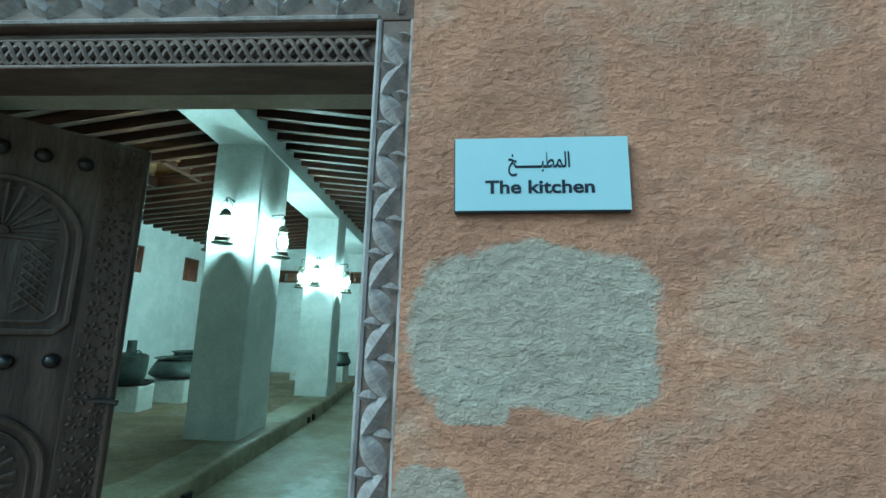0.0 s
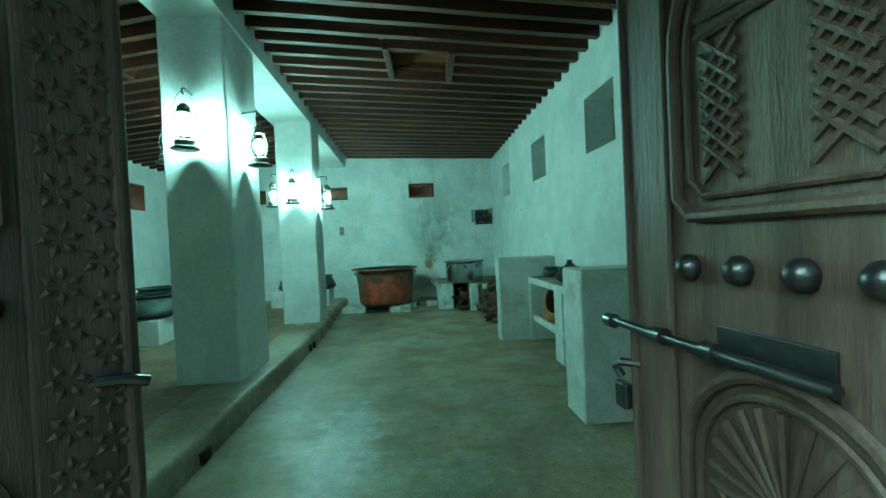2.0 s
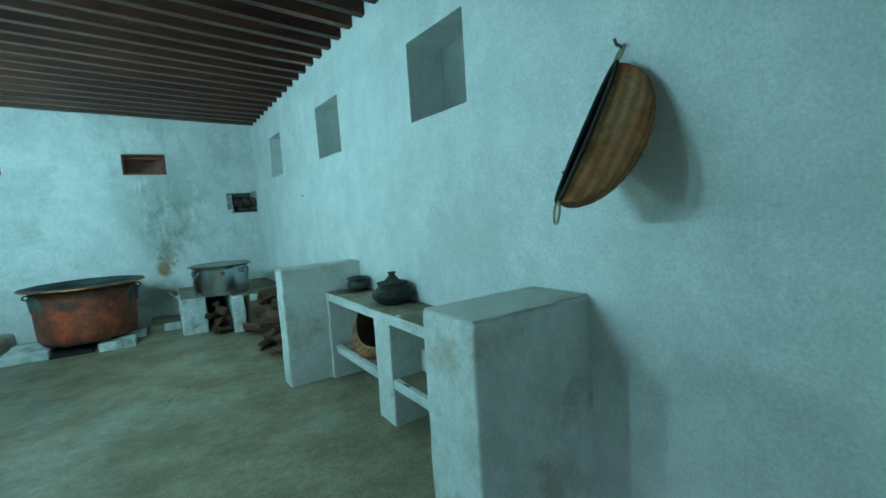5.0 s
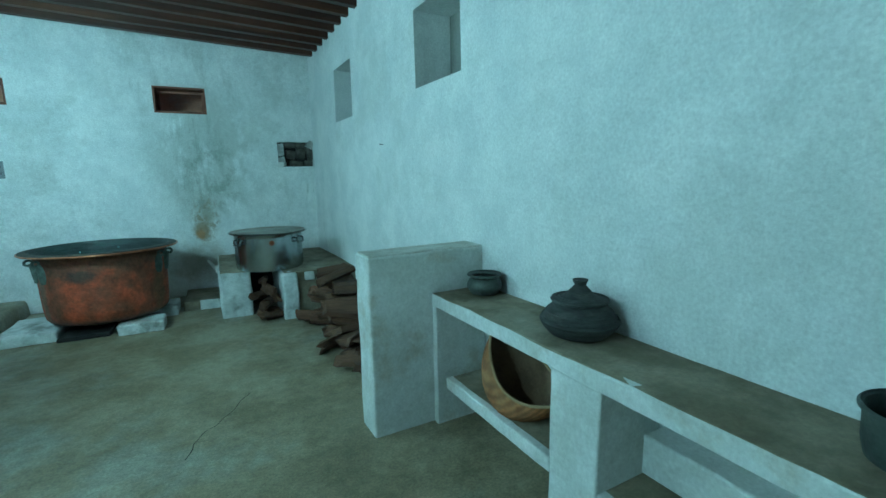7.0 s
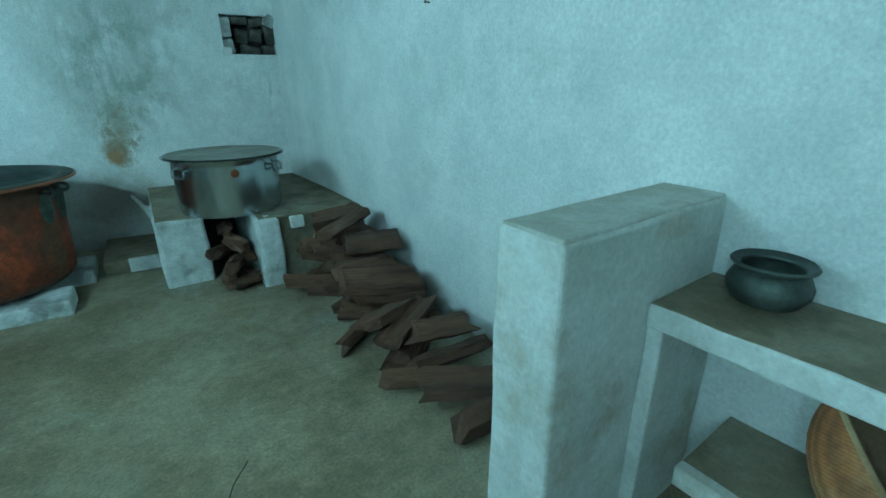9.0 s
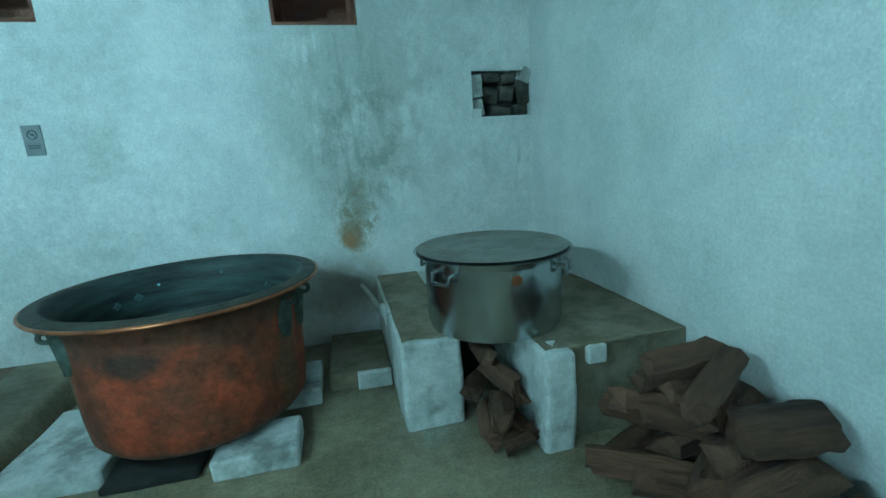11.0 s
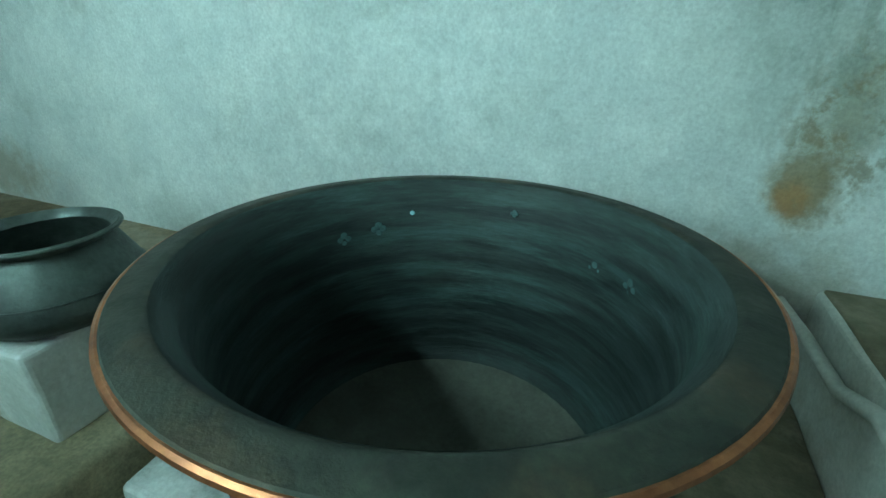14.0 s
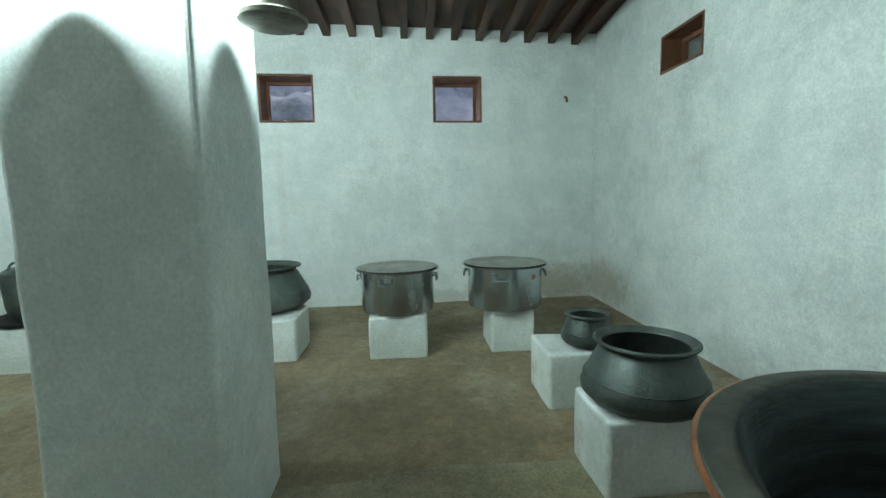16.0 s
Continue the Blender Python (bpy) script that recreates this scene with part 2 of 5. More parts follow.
rock_mat = surface("rocky_hillside", (0.55, 0.48, 0.47), (0.38, 0.33, 0.34), 0.95, 1.5, 0.8, 12, c3=(0.16, 0.19, 0.12), c3_amount=0.8)
wood_ceiling = surface("dark_red_brown_timber", (0.055, 0.019, 0.008), (0.026, 0.010, 0.005), 0.55, 3, 0.3, 40, stretch=(0.25, 3, 3), c3=(0.13, 0.055, 0.022), c3_amount=0.4)
wood_hatch = surface("light_new_timber", (0.33, 0.20, 0.10), (0.24, 0.13, 0.06), 0.6, 3, 0.3, 40, stretch=(0.3, 3, 3))
wood_window = surface("red_brown_window_timber", (0.20, 0.085, 0.045), (0.13, 0.055, 0.03), 0.6, 4, 0.3, 40)
wood_door = surface("dark_carved_door_wood", (0.125, 0.088, 0.067), (0.062, 0.042, 0.032), 0.5, 5, 0.6, 60, stretch=(2.2, 2.2, 0.3), c3=(0.18, 0.16, 0.14), c3_amount=0.6, fine_amount=0.6, mid=0.25, mid_scale=9)
wood_frame = surface("silvery_weathered_wood", (0.42, 0.41, 0.41), (0.25, 0.24, 0.235), 0.6, 14, 0.6, 90, stretch=(1.5, 1.5, 0.4), c3=(0.12, 0.10, 0.095), c3_amount=0.6, fine_amount=0.4)
wood_lintel = surface("brown_lintel_wood_and_jamb_shade", (0.14, 0.105, 0.085), (0.085, 0.062, 0.05), 0.6, 9, 0.5, 80, stretch=(0.4, 1.5, 1.5), c3=(0.2, 0.17, 0.15), c3_amount=0.5)
iron = surface("dark_polished_iron", (0.12, 0.12, 0.12), (0.07, 0.07, 0.07), 0.32, 12, 0.2, 80, metal=0.85)
log_wood = surface("split_palm_firewood", (0.095, 0.048, 0.026), (0.034, 0.019, 0.012), 0.9, 6, 0.9, 45, stretch=(0.25, 2, 2), c3=(0.15, 0.085, 0.045), c3_amount=0.6, per_object=0.7, mid=0.25, bump_dist=0.02)
copper = surface("tarnished_copper", (0.34, 0.072, 0.027), (0.15, 0.055, 0.03), 0.6, 4.5, 0.5, 34, metal=0.3, c3=(0.07, 0.05, 0.034), c3_amount=0.7, fine_amount=0.6, rough_var=0.15, mid=0.45, mid_scale=10,
                 marks=(((0, 0, 0.70), (3, 3, 0.22), 0.8, 2.2), ((0, 0, 0.02), (3, 3, 0.09), 0.8, 1.7), ((0.43, -0.22, 0.30), (0.10, 0.10, 0.45), 0.6, 1.9), ((-0.10, -0.5, 0.52), (0.17, 0.17, 0.07), 0.8, 2.0), ((-0.42, -0.28, 0.3), (0.06, 0.06, 0.4), 0.7, 2.0)),
                 mark_colors=((0.085, 0.05, 0.03), (0.07, 0.08, 0.06), (0.14, 0.10, 0.05), (0.028, 0.032, 0.028), (0.11, 0.10, 0.065)),
                 streaks=(((0, 0, 0.35), (4, 4, 0.5), (9, 9, 2.2), 0.52, 0.45, (0.06, 0.042, 0.028)),))
# tinning coloured darker to carry part of the shadow inside the cauldron
tinned = surface("tinned_copper_with_inner_shade", (0.036, 0.050, 0.047), (0.014, 0.019, 0.018), 0.6, 4, 0.5, 40, stretch=(0.7, 0.7, 6), metal=0.2, c3=(0.07, 0.11, 0.103), c3_amount=0.5, fine_amount=0.6, mid=0.25)
tin_pale = surface("pale_tinned_blotch", (0.10, 0.16, 0.16), (0.07, 0.11, 0.11), 0.5, 30, 0.2, 80, metal=0.4)
cauldron_dust = surface("dusty_tinned_bottom", (0.13, 0.13, 0.105), (0.09, 0.09, 0.072), 0.8, 6, 0.3, 60, fine_amount=0.4)
rim_metal = surface("greenish_bronze_rim", (0.040, 0.042, 0.031), (0.020, 0.022, 0.017), 0.6, 10, 0.5, 60, metal=0.25, c3=(0.07, 0.05, 0.03), c3_amount=0.6, fine_amount=0.6)
rim_copper = surface("bare_copper_edge", (0.42, 0.17, 0.075), (0.25, 0.10, 0.05), 0.35, 12, 0.2, 60, metal=0.8)
verdigris = surface("green_tarnished_bronze", (0.10, 0.125, 0.105), (0.055, 0.068, 0.055), 0.6, 14, 0.4, 60, metal=0.3, c3=(0.16, 0.20, 0.17), c3_amount=0.5)
steel = surface("dull_aluminium", (0.56, 0.60, 0.61), (0.43, 0.47, 0.48), 0.25, 2.5, 0.08, 60, metal=1.0, c3=(0.24, 0.255, 0.26), c3_amount=0.45, stretch=(1, 1, 0.5), fine_amount=0.2, rough_var=0.08)
steel_lid = surface("scuffed_tin_lid", (0.40, 0.40, 0.36), (0.28, 0.28, 0.24), 0.5, 6, 0.3, 60, metal=0.6, c3=(0.22, 0.17, 0.10), c3_amount=0.5)
dark_pot = surface("blackened_bronze", (0.075, 0.09, 0.08), (0.04, 0.048, 0.044), 0.48, 7, 0.5, 60, metal=0.4, c3=(0.12, 0.14, 0.12), c3_amount=0.6, fine_amount=0.5)
clay_pot = surface("black_fired_clay", (0.045, 0.048, 0.044), (0.02, 0.022, 0.02), 0.7, 9, 0.7, 60, c3=(0.085, 0.085, 0.07), c3_amount=0.6, stretch=(1, 1, 5), fine_amount=0.7)
soot = surface("black_soot_and_hole_shade", (0.02, 0.018, 0.016), (0.012, 0.011, 0.01), 0.9, 5, 0.3, 40)
palm_weave = surface("brown_palm_weave", (0.30, 0.13, 0.038), (0.17, 0.075, 0.025), 0.8, 6, 0.8, 80, c3=(0.36, 0.24, 0.11), c3_amount=0.5, weave=(16.0, (0.0, radians(-32), 0.0)))
palm_weave_pale = surface("pale_palm_weave", (0.38, 0.30, 0.17), (0.27, 0.19, 0.095), 0.8, 6, 0.5, 70, c3=(0.17, 0.10, 0.05), c3_amount=0.5)
palm_dark = surface("black_palm_binding_and_inner_shade", (0.035, 0.03, 0.028), (0.02, 0.018, 0.016), 0.8, 8, 0.4, 60)
palm_inside = surface("shaded_palm_weave", (0.13, 0.085, 0.045), (0.08, 0.05, 0.028), 0.85, 9, 0.6, 80)
rope = surface("pale_palm_rope", (0.42, 0.38, 0.28), (0.30, 0.26, 0.18), 0.9, 20, 0.5, 120)
sign_white = surface("white_sign_board", (0.40, 0.60, 0.66), (0.36, 0.56, 0.62), 0.4, 3, 0.02, 90, fine_amount=0.03)
sign_edge = surface("dark_sign_edge", (0.03, 0.035, 0.05), (0.02, 0.025, 0.035), 0.5, 6, 0.05)
ink = surface("dark_blue_black_lettering", (0.012, 0.016, 0.03), (0.010, 0.013, 0.025), 0.5, 8, 0.0)
paper = surface("grey_printed_notice", (0.26, 0.28, 0.29), (0.21, 0.23, 0.24), 0.6, 8, 0.05, 90)
paper_ink = surface("dark_notice_print", (0.08, 0.09, 0.10), (0.06, 0.07, 0.08), 0.6, 8, 0.0)
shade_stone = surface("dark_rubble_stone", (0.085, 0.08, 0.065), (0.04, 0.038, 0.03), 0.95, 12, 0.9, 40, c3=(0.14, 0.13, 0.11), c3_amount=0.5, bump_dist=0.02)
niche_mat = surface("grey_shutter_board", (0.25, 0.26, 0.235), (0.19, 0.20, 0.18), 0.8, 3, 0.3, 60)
dark_gap = surface("unlit_gap_shade", (0.03, 0.025, 0.022), (0.02, 0.018, 0.016), 0.9, 4, 0.2)
brass = surface("aged_lantern_tin", (0.20, 0.19, 0.15), (0.12, 0.115, 0.09), 0.45, 14, 0.2, 80, metal=0.8)
bulb_glow = glow("lit_bulb", (0.80, 1.0, 0.97), BULB_POWER)
lamp_glass = clear_glass("lantern_glass")
window_glass = clear_glass("window_glass")


# ---- mesh helpers ----
def part(name, bm, material, parent=None, label="", at=None, smooth=False):
    me = bpy.data.meshes.new(name)
    bm.normal_update()
    if smooth:
        for f in bm.faces:
            f.smooth = True
    bm.to_mesh(me)
    bm.free()
    for mt in (material if isinstance(material, (list, tuple)) else [material]):
        me.materials.append(mt)
    if smooth:
        me.set_sharp_from_angle(angle=radians(42))
    ob = new(name, me)
    if parent:
        ob.parent = parent
    if at is not None:
        ob.matrix_basis = at
    if label:
        ob["label"] = label
    return ob


def again(ob, m):
    """A second object on the same mesh and parent, at pose m."""
    o = ob.copy()
    scene.collection.objects.link(o)
    o.matrix_basis = m
    return o


def thing(name, m, label, category, group=""):
    ob = new(name)
    ob.empty_display_size = 0.1
    ob.matrix_basis = m
    return tagged(ob, label, category, group)


def add_box(bm, x0, x1, y0, y1, z0, z1, m=None):
    vs = [bm.verts.new((x, y, z)) for z in (z0, z1) for y in (y0, y1) for x in (x0, x1)]
    if m:
        for v in vs:
            v.co = m @ v.co
    for f in ((0, 2, 3, 1), (4, 5, 7, 6), (0, 1, 5, 4), (2, 6, 7, 3), (0, 4, 6, 2), (1, 3, 7, 5)):
        bm.faces.new([vs[i] for i in f])
    return vs


def box_bm(x0, x1, y0, y1, z0, z1, bevel=0.0, segments=2):
    bm = bmesh.new()
    add_box(bm, x0, x1, y0, y1, z0, z1)
    if bevel:
        bmesh.ops.bevel(bm, geom=bm.edges[:], offset=bevel, segments=segments, profile=0.5, affect="EDGES")
    return bm


def rough_box(x0, x1, y0, y1, z0, z1, bevel=0.02, wobble=0.008, step=0.07, seed=0, taper=0.0):
    """A hand-plastered block: rounded edges and slightly uneven faces."""
    bm = bmesh.new()
    add_box(bm, x0, x1, y0, y1, z0, z1)
    bmesh.ops.bevel(bm, geom=bm.edges[:], offset=bevel, segments=3, profile=0.5, affect="EDGES")
    for axis, a, b in ((0, x0, x1), (1, y0, y1), (2, z0, z1)):
        k = max(1, int((b - a) / step))
        for i in range(1, k):
            co, no = [0, 0, 0], [0, 0, 0]
            co[axis], no[axis] = a + (b - a) * i / k, 1
            bmesh.ops.bisect_plane(bm, geom=bm.verts[:] + bm.edges[:] + bm.faces[:], plane_co=co, plane_no=no)
    cx, cy = (x0 + x1) / 2, (y0 + y1) / 2
    for v in bm.verts:
        p = v.co * 4 + Vector((seed * 3.7, seed * 1.3, 0))
        q = v.co * 13 + Vector((0, seed * 5.1, 0))
        v.co += noise.noise_vector(p) * wobble + noise.noise_vector(q) * wobble * 0.35
        if taper:
            f = 1 - taper * (v.co.z - z0) / (z1 - z0)
            v.co.x, v.co.y = cx + (v.co.x - cx) * f, cy + (v.co.y - cy) * f
    return bm


def lathe(profile, n=48, bm=None, m=None):
    """Turn a list of (radius, z) round the z axis; radius 0 closes the end."""
    bm = bm or bmesh.new()
    rings = []
    for r, z in profile:
        if r < 1e-6:
            rings.append([bm.verts.new((0, 0, z))])
        else:
            rings.append([bm.verts.new((r * math.cos(2 * math.pi * i / n), r * math.sin(2 * math.pi * i / n), z)) for i in range(n)])
    if m:
        for ring in rings:
            for v in ring:
                v.co = m @ v.co
    for a, b in zip(rings, rings[1:]):
        for i in range(n):
            q = [a[i % len(a)], a[(i + 1) % len(a)], b[(i + 1) % len(b)], b[i % len(b)]]
            q = list(dict.fromkeys(q))
            if len(q) > 2:
                bm.faces.new(q)
    return bm


def tube(points, r, n=8, bm=None, closed=False):
    """A round bar along points."""
    bm = bm or bmesh.new()
    pts = [Vector(p) for p in points]
    rings = []
    up = Vector((0.13, 0.21, 0.97)).normalized()
    for i, p in enumerate(pts):
        a = pts[i - 1] if i else (pts[-1] if closed else p)
        b = pts[(i + 1) % len(pts)] if (i < len(pts) - 1 or closed) else p
        d = (b - a).normalized()
        s = d.cross(up)
        s = s.normalized() if s.length > 1e-4 else Vector((1, 0, 0))
        t = s.cross(d).normalized()
        up = t
        rr = r[i] if isinstance(r, (list, tuple)) else r
        rings.append([bm.verts.new(p + (s * math.cos(2 * math.pi * k / n) + t * math.sin(2 * math.pi * k / n)) * rr) for k in range(n)])
    pairs = list(zip(rings, rings[1:])) + ([(rings[-1], rings[0])] if closed else [])
    for a, b in pairs:
        for k in range(n):
            bm.faces.new((a[k], a[(k + 1) % n], b[(k + 1) % n], b[k]))
    if not closed:
        bm.faces.new(rings[0][::-1])
        bm.faces.new(rings[-1])
    return bm


def wall_bm(u0, u1, z0, z1, thick, holes=(), wave=0.0):
    """An upright wall in local x (along), y (0 front face, thick behind) and z, with through openings (ua, ub, za, zb)."""
    us = sorted({u0, u1, *[h[0] for h in holes], *[h[1] for h in holes]})
    zs = sorted({z0, z1, *[h[2] for h in holes], *[h[3] for h in holes]})

    def fill(vals, step):
        out = [vals[0]]
        for a, b in zip(vals, vals[1:]):
            k = max(1, round((b - a) / step))
            out += [a + (b - a) * i / k for i in range(1, k + 1)]
        return out
    us, zs = fill(us, 0.4), fill(zs, 0.4)
    bm = bmesh.new()
    cache = {}

    def vert(i, j, back):
        if (i, j, back) not in cache:
            y = thick if back else wave * noise.noise(Vector((us[i] * 0.9, zs[j] * 0.9, u0)))
            cache[i, j, back] = bm.verts.new((us[i], y, zs[j]))
        return cache[i, j, back]

    def solid(i, j):
        if not (0 <= i < len(us) - 1 and 0 <= j < len(zs) - 1):
            return False
        u, z = (us[i] + us[i + 1]) / 2, (zs[j] + zs[j + 1]) / 2
        return not any(a < u < b and c < z < d for a, b, c, d in holes)
    for i in range(len(us) - 1):
        for j in range(len(zs) - 1):
            if not solid(i, j):
                continue
            a, b, c, d = (i, j), (i + 1, j), (i + 1, j + 1), (i, j + 1)
            bm.faces.new([vert(*p, False) for p in (a, b, c, d)])
            bm.faces.new([vert(*p, True) for p in (d, c, b, a)])
            for (p, q), nb in (((a, b), (i, j - 1)), ((b, c), (i + 1, j)), ((c, d), (i, j + 1)), ((d, a), (i - 1, j))):
                if not solid(*nb):
                    bm.faces.new((vert(*q, False), vert(*p, False), vert(*p, True), vert(*q, True)))
    return bm


def structure(ob, label, category):
    return tagged(ob, label, category, kind="structure")

# ---- the place: ground, floor, walls ----
SLANT = 2.12
WEST_SLANT = 2.63
EAST = Matrix.Translation((1.285, 5, 0)) @ pose(0, 0, 0, 0, 0, SLANT)


def east_x(y):
    return 1.285 - 0.037 * (y - 5)


ground = structure(part("ground", box_bm(-400, 400, -400, 400, -0.6, -0.04), ground_mat), "dusty earth ground outside the building", "ground")
floor_bm = bmesh.new()
bmesh.ops.create_grid(floor_bm, x_segments=40, y_segments=56, size=0.5, matrix=Matrix.Translation((-2.1, 5.9, 0)) @ Matrix.Diagonal((8.6, 10.0, 1, 1)))
for v in floor_bm.verts:
    v.co.z = 0.006 * noise.noise(Vector((v.co.x * 0.7, v.co.y * 0.7, 3)))
ext = bmesh.ops.extrude_face_region(floor_bm, geom=floor_bm.faces[:])
for v in ext["geom"]:
    if isinstance(v, bmesh.types.BMVert):
        v.co.z = -0.035
bmesh.ops.recalc_face_normals(floor_bm, faces=floor_bm.faces[:])
floor = structure(part("floor", floor_bm, floor_mat), "worn grey-brown concrete floor with pale patches and a painted lamp gleam", "floor")

# raised western platform with its uneven kerb
KERB = [(1.36, -1.72), (3.3, -1.80), (4.4, -1.845), (5.1, -1.865), (6.1, -1.89), (7.25, -1.94), (8.2, -2.04), (9.0, -2.13), (10.75, -2.2)]


def kerb_x(y):
    for (a, xa), (b, xb) in zip(KERB, KERB[1:]):
        if y <= b:
            return xa + (xb - xa) * (y - a) / (b - a)
    return KERB[-1][1]


PLAT = 0.172
bm = bmesh.new()
rows = []
for i in range(150):
    y = 1.365 + 9.375 * i / 149
    k = kerb_x(y) + 0.012 * noise.noise(Vector((y * 3, 0, 1))) + 0.006 * noise.noise(Vector((y * 11, 0, 1)))
    top = PLAT + 0.008 * noise.noise(Vector((y * 1.5, 5, 1))) + 0.006 * noise.noise(Vector((y * 9, 5, 1)))
    rows.append([bm.verts.new(p) for p in ((k, y, -0.02), (k - 0.015, y, top - 0.035), (k - 0.035, y, top - 0.008), (k - 0.06, y, top), (k - 0.46 + 0.05 * noise.noise(Vector((y * 2, 8, 1))), y, top), (-4.0, y, PLAT), (-6.2, y, PLAT + 0.005))])
for a, b in zip(rows, rows[1:]):
    for i in range(6):
        f = bm.faces.new((a[i], b[i], b[i + 1], a[i + 1]))
        f.smooth = True
        f.material_index = 1 if i >= 4 else 0
bmesh.ops.recalc_face_normals(bm, faces=bm.faces[:])
platform = structure(part("platform", bm, [floor_mat, platform_mat]), "low raised brown screed platform with a rough kerb edge", "platform")
for f in platform.data.polygons:
    f.flip() if f.normal.z < -0.5 else None
# broken hollows at the foot of the kerb: black lumps imitate their shade
for y, w in ((3.62, 0.06), (6.42, 0.05), (6.62, 0.03)):
    bm = rough_box(-0.025, 0.012, -w, w, 0.005, 0.085, 0.01, 0.012, 0.03, seed=y)
    structure(part("kerb_hole", bm, soot, at=Matrix.Translation((kerb_x(y), y, 0))), "black lump for the shade in a broken kerb hollow", "hole")

# hairline cracks: thin dark ribbons a millimetre proud
for pts, z in (([(-0.11, 7.39), (-0.2, 7.22), (-0.29, 7.08), (-0.37, 6.99), (-0.43, 6.9), (-0.46, 6.72)], 0.0075), ([(-2.29, 3.58), (-2.06, 3.63)], PLAT + 0.012)):
    bm = bmesh.new()
    line = []
    for (xa, ya), (xb, yb) in zip(pts, pts[1:]):
        for i in range(8):
            f = i / 8
            x, y = xa + (xb - xa) * f, ya + (yb - ya) * f
            line.append((x + 0.018 * noise.noise(Vector((x * 9, y * 9, 1))), y + 0.018 * noise.noise(Vector((x * 9, y * 9, 6)))))
    prev = None
    for i, (x, y) in enumerate(line):
        w = 0.0022 + 0.0022 * abs(noise.noise(Vector((x * 14, y * 14, 2))))
        pair = (bm.verts.new((x - w, y, z)), bm.verts.new((x + w, y, z)))
        if prev:
            bm.faces.new((prev[0], prev[1], pair[1], pair[0]))
        prev = pair
    structure(part("floor_crack", bm, soot), "thin dark crack in the floor", "crack")

# east wall with four deep window niches
E_WIN = [(2.62, 3.27, 2.14, 2.67), (4.69, 5.35, 2.115, 2.665), (6.72, 7.36, 2.11, 2.65), (8.89, 9.50, 2.10, 2.67)]
east_holes = [(-(b - 5), -(a - 5), c, d) for a, b, c, d in E_WIN]
wall_east = part("wall_east", wall_bm(-6.0, 4.0, -0.1, 3.75, 0.55, east_holes, 0.012), plaster, at=Matrix.Translation((1.285, 5, 0)) @ pose(0, 0, 0, 0, 0, SLANT - 90))
structure(wall_east, "white plastered wall with a row of deep square windows", "wall")
for k, (a, b, c, d) in enumerate(E_WIN):
    win = structure(thing("window_%d" % (k + 1), EAST @ Matrix.Translation((0.30, (a + b) / 2 - 5, c)), "deep plain window niche closed by a grey board", "window"), "", "")
    w = (b - a) / 2
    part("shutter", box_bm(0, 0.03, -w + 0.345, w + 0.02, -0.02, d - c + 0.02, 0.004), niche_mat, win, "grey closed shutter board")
    # near-black sheet stands in for the shade in the slot
    part("opening", box_bm(0.14, 0.20, -w - 0.02, w + 0.02, -0.02, d - c + 0.02), dark_gap, win, "dark sheet for the unlit gap beside the shutter")

# north wall with three slot windows and a ragged vent hole
N_WIN = [(-0.768, -0.204, 2.285, 2.60), (-2.66, -2.10, 2.305, 2.585), (-4.42, -3.87, 2.285, 2.585)]
VENT = (0.60, 1.065, 1.635, 1.965)
wall_north = part("wall_north", wall_bm(-6.6, 1.9, -0.1, 3.75, 0.5, [*N_WIN, VENT], 0.012), plaster_north, at=Matrix.Translation((0, 10.7, 0)))
wall_north.data.transform(Matrix.Translation((0, 10.7, 0)))
wall_north.matrix_basis = Matrix()
structure(wall_north, "white plastered wall with damp streaks, a brown stain and a patch of soot and painted shadow", "wall")
wall_west = part("wall_west", wall_bm(-8, 4.0, -0.1, 3.75, 0.5, [(7.12 - 8.2, 7.68 - 8.2, 2.13, 2.615), (8.91 - 8.2, 9.44 - 8.2, 2.13, 2.615)], 0.012), plaster_west,
                 at=Matrix.Translation((-5.62, 8.2, 0)) @ pose(0, 0, 0, 0, 0, 90 + WEST_SLANT))
structure(wall_west, "white plastered wall with two small square windows", "wall")


def timber_window(name, m, w, h, label, depth=0.3, glass=False, bars=0):
    """A timber-lined opening: m puts x along the wall, y into it, z up, from the lower left corner."""
    win = structure(thing(name, m, label, "window"), "", "")
    t = 0.022
    part("window_sill", box_bm(0.003, w - 0.003, 0.004, depth, 0.003, t), wood_window, win)
    part("head_board", box_bm(0.003, w - 0.003, 0.004, depth, h - t, h - 0.003), wood_window, win)
    part("side_board", box_bm(0.003, t, 0.004, depth, t + 0.001, h - t - 0.001), wood_window, win)
    part("side_board", box_bm(w - t, w - 0.003, 0.004, depth, t + 0.001, h - t - 0.001), wood_window, win)
    for a, b, c, d in ((t, w - t, t, t + 0.03), (t, w - t, h - t - 0.03, h - t), (t, t + 0.03, t + 0.031, h - t - 0.031), (w - t - 0.03, w - t, t + 0.031, h - t - 0.031)):
        part("frame_bar", box_bm(a, b, depth - 0.05, depth - 0.01, c, d), wood_window, win)
    if glass:
        pane = part("pane", box_bm(t + 0.03, w - t - 0.03, depth - 0.034, depth - 0.03, t + 0.03, h - t - 0.03), window_glass, win, "dusty glass pane")
        pane.visible_shadow = False
    return win


for k, (a, b, c, d) in enumerate(N_WIN):
    timber_window("window_%d" % (k + 5), Matrix.Translation((a, 10.7, c)), b - a, d - c, "small slot window lined with red-brown timber", 0.22 if k else 0.26, glass=True)
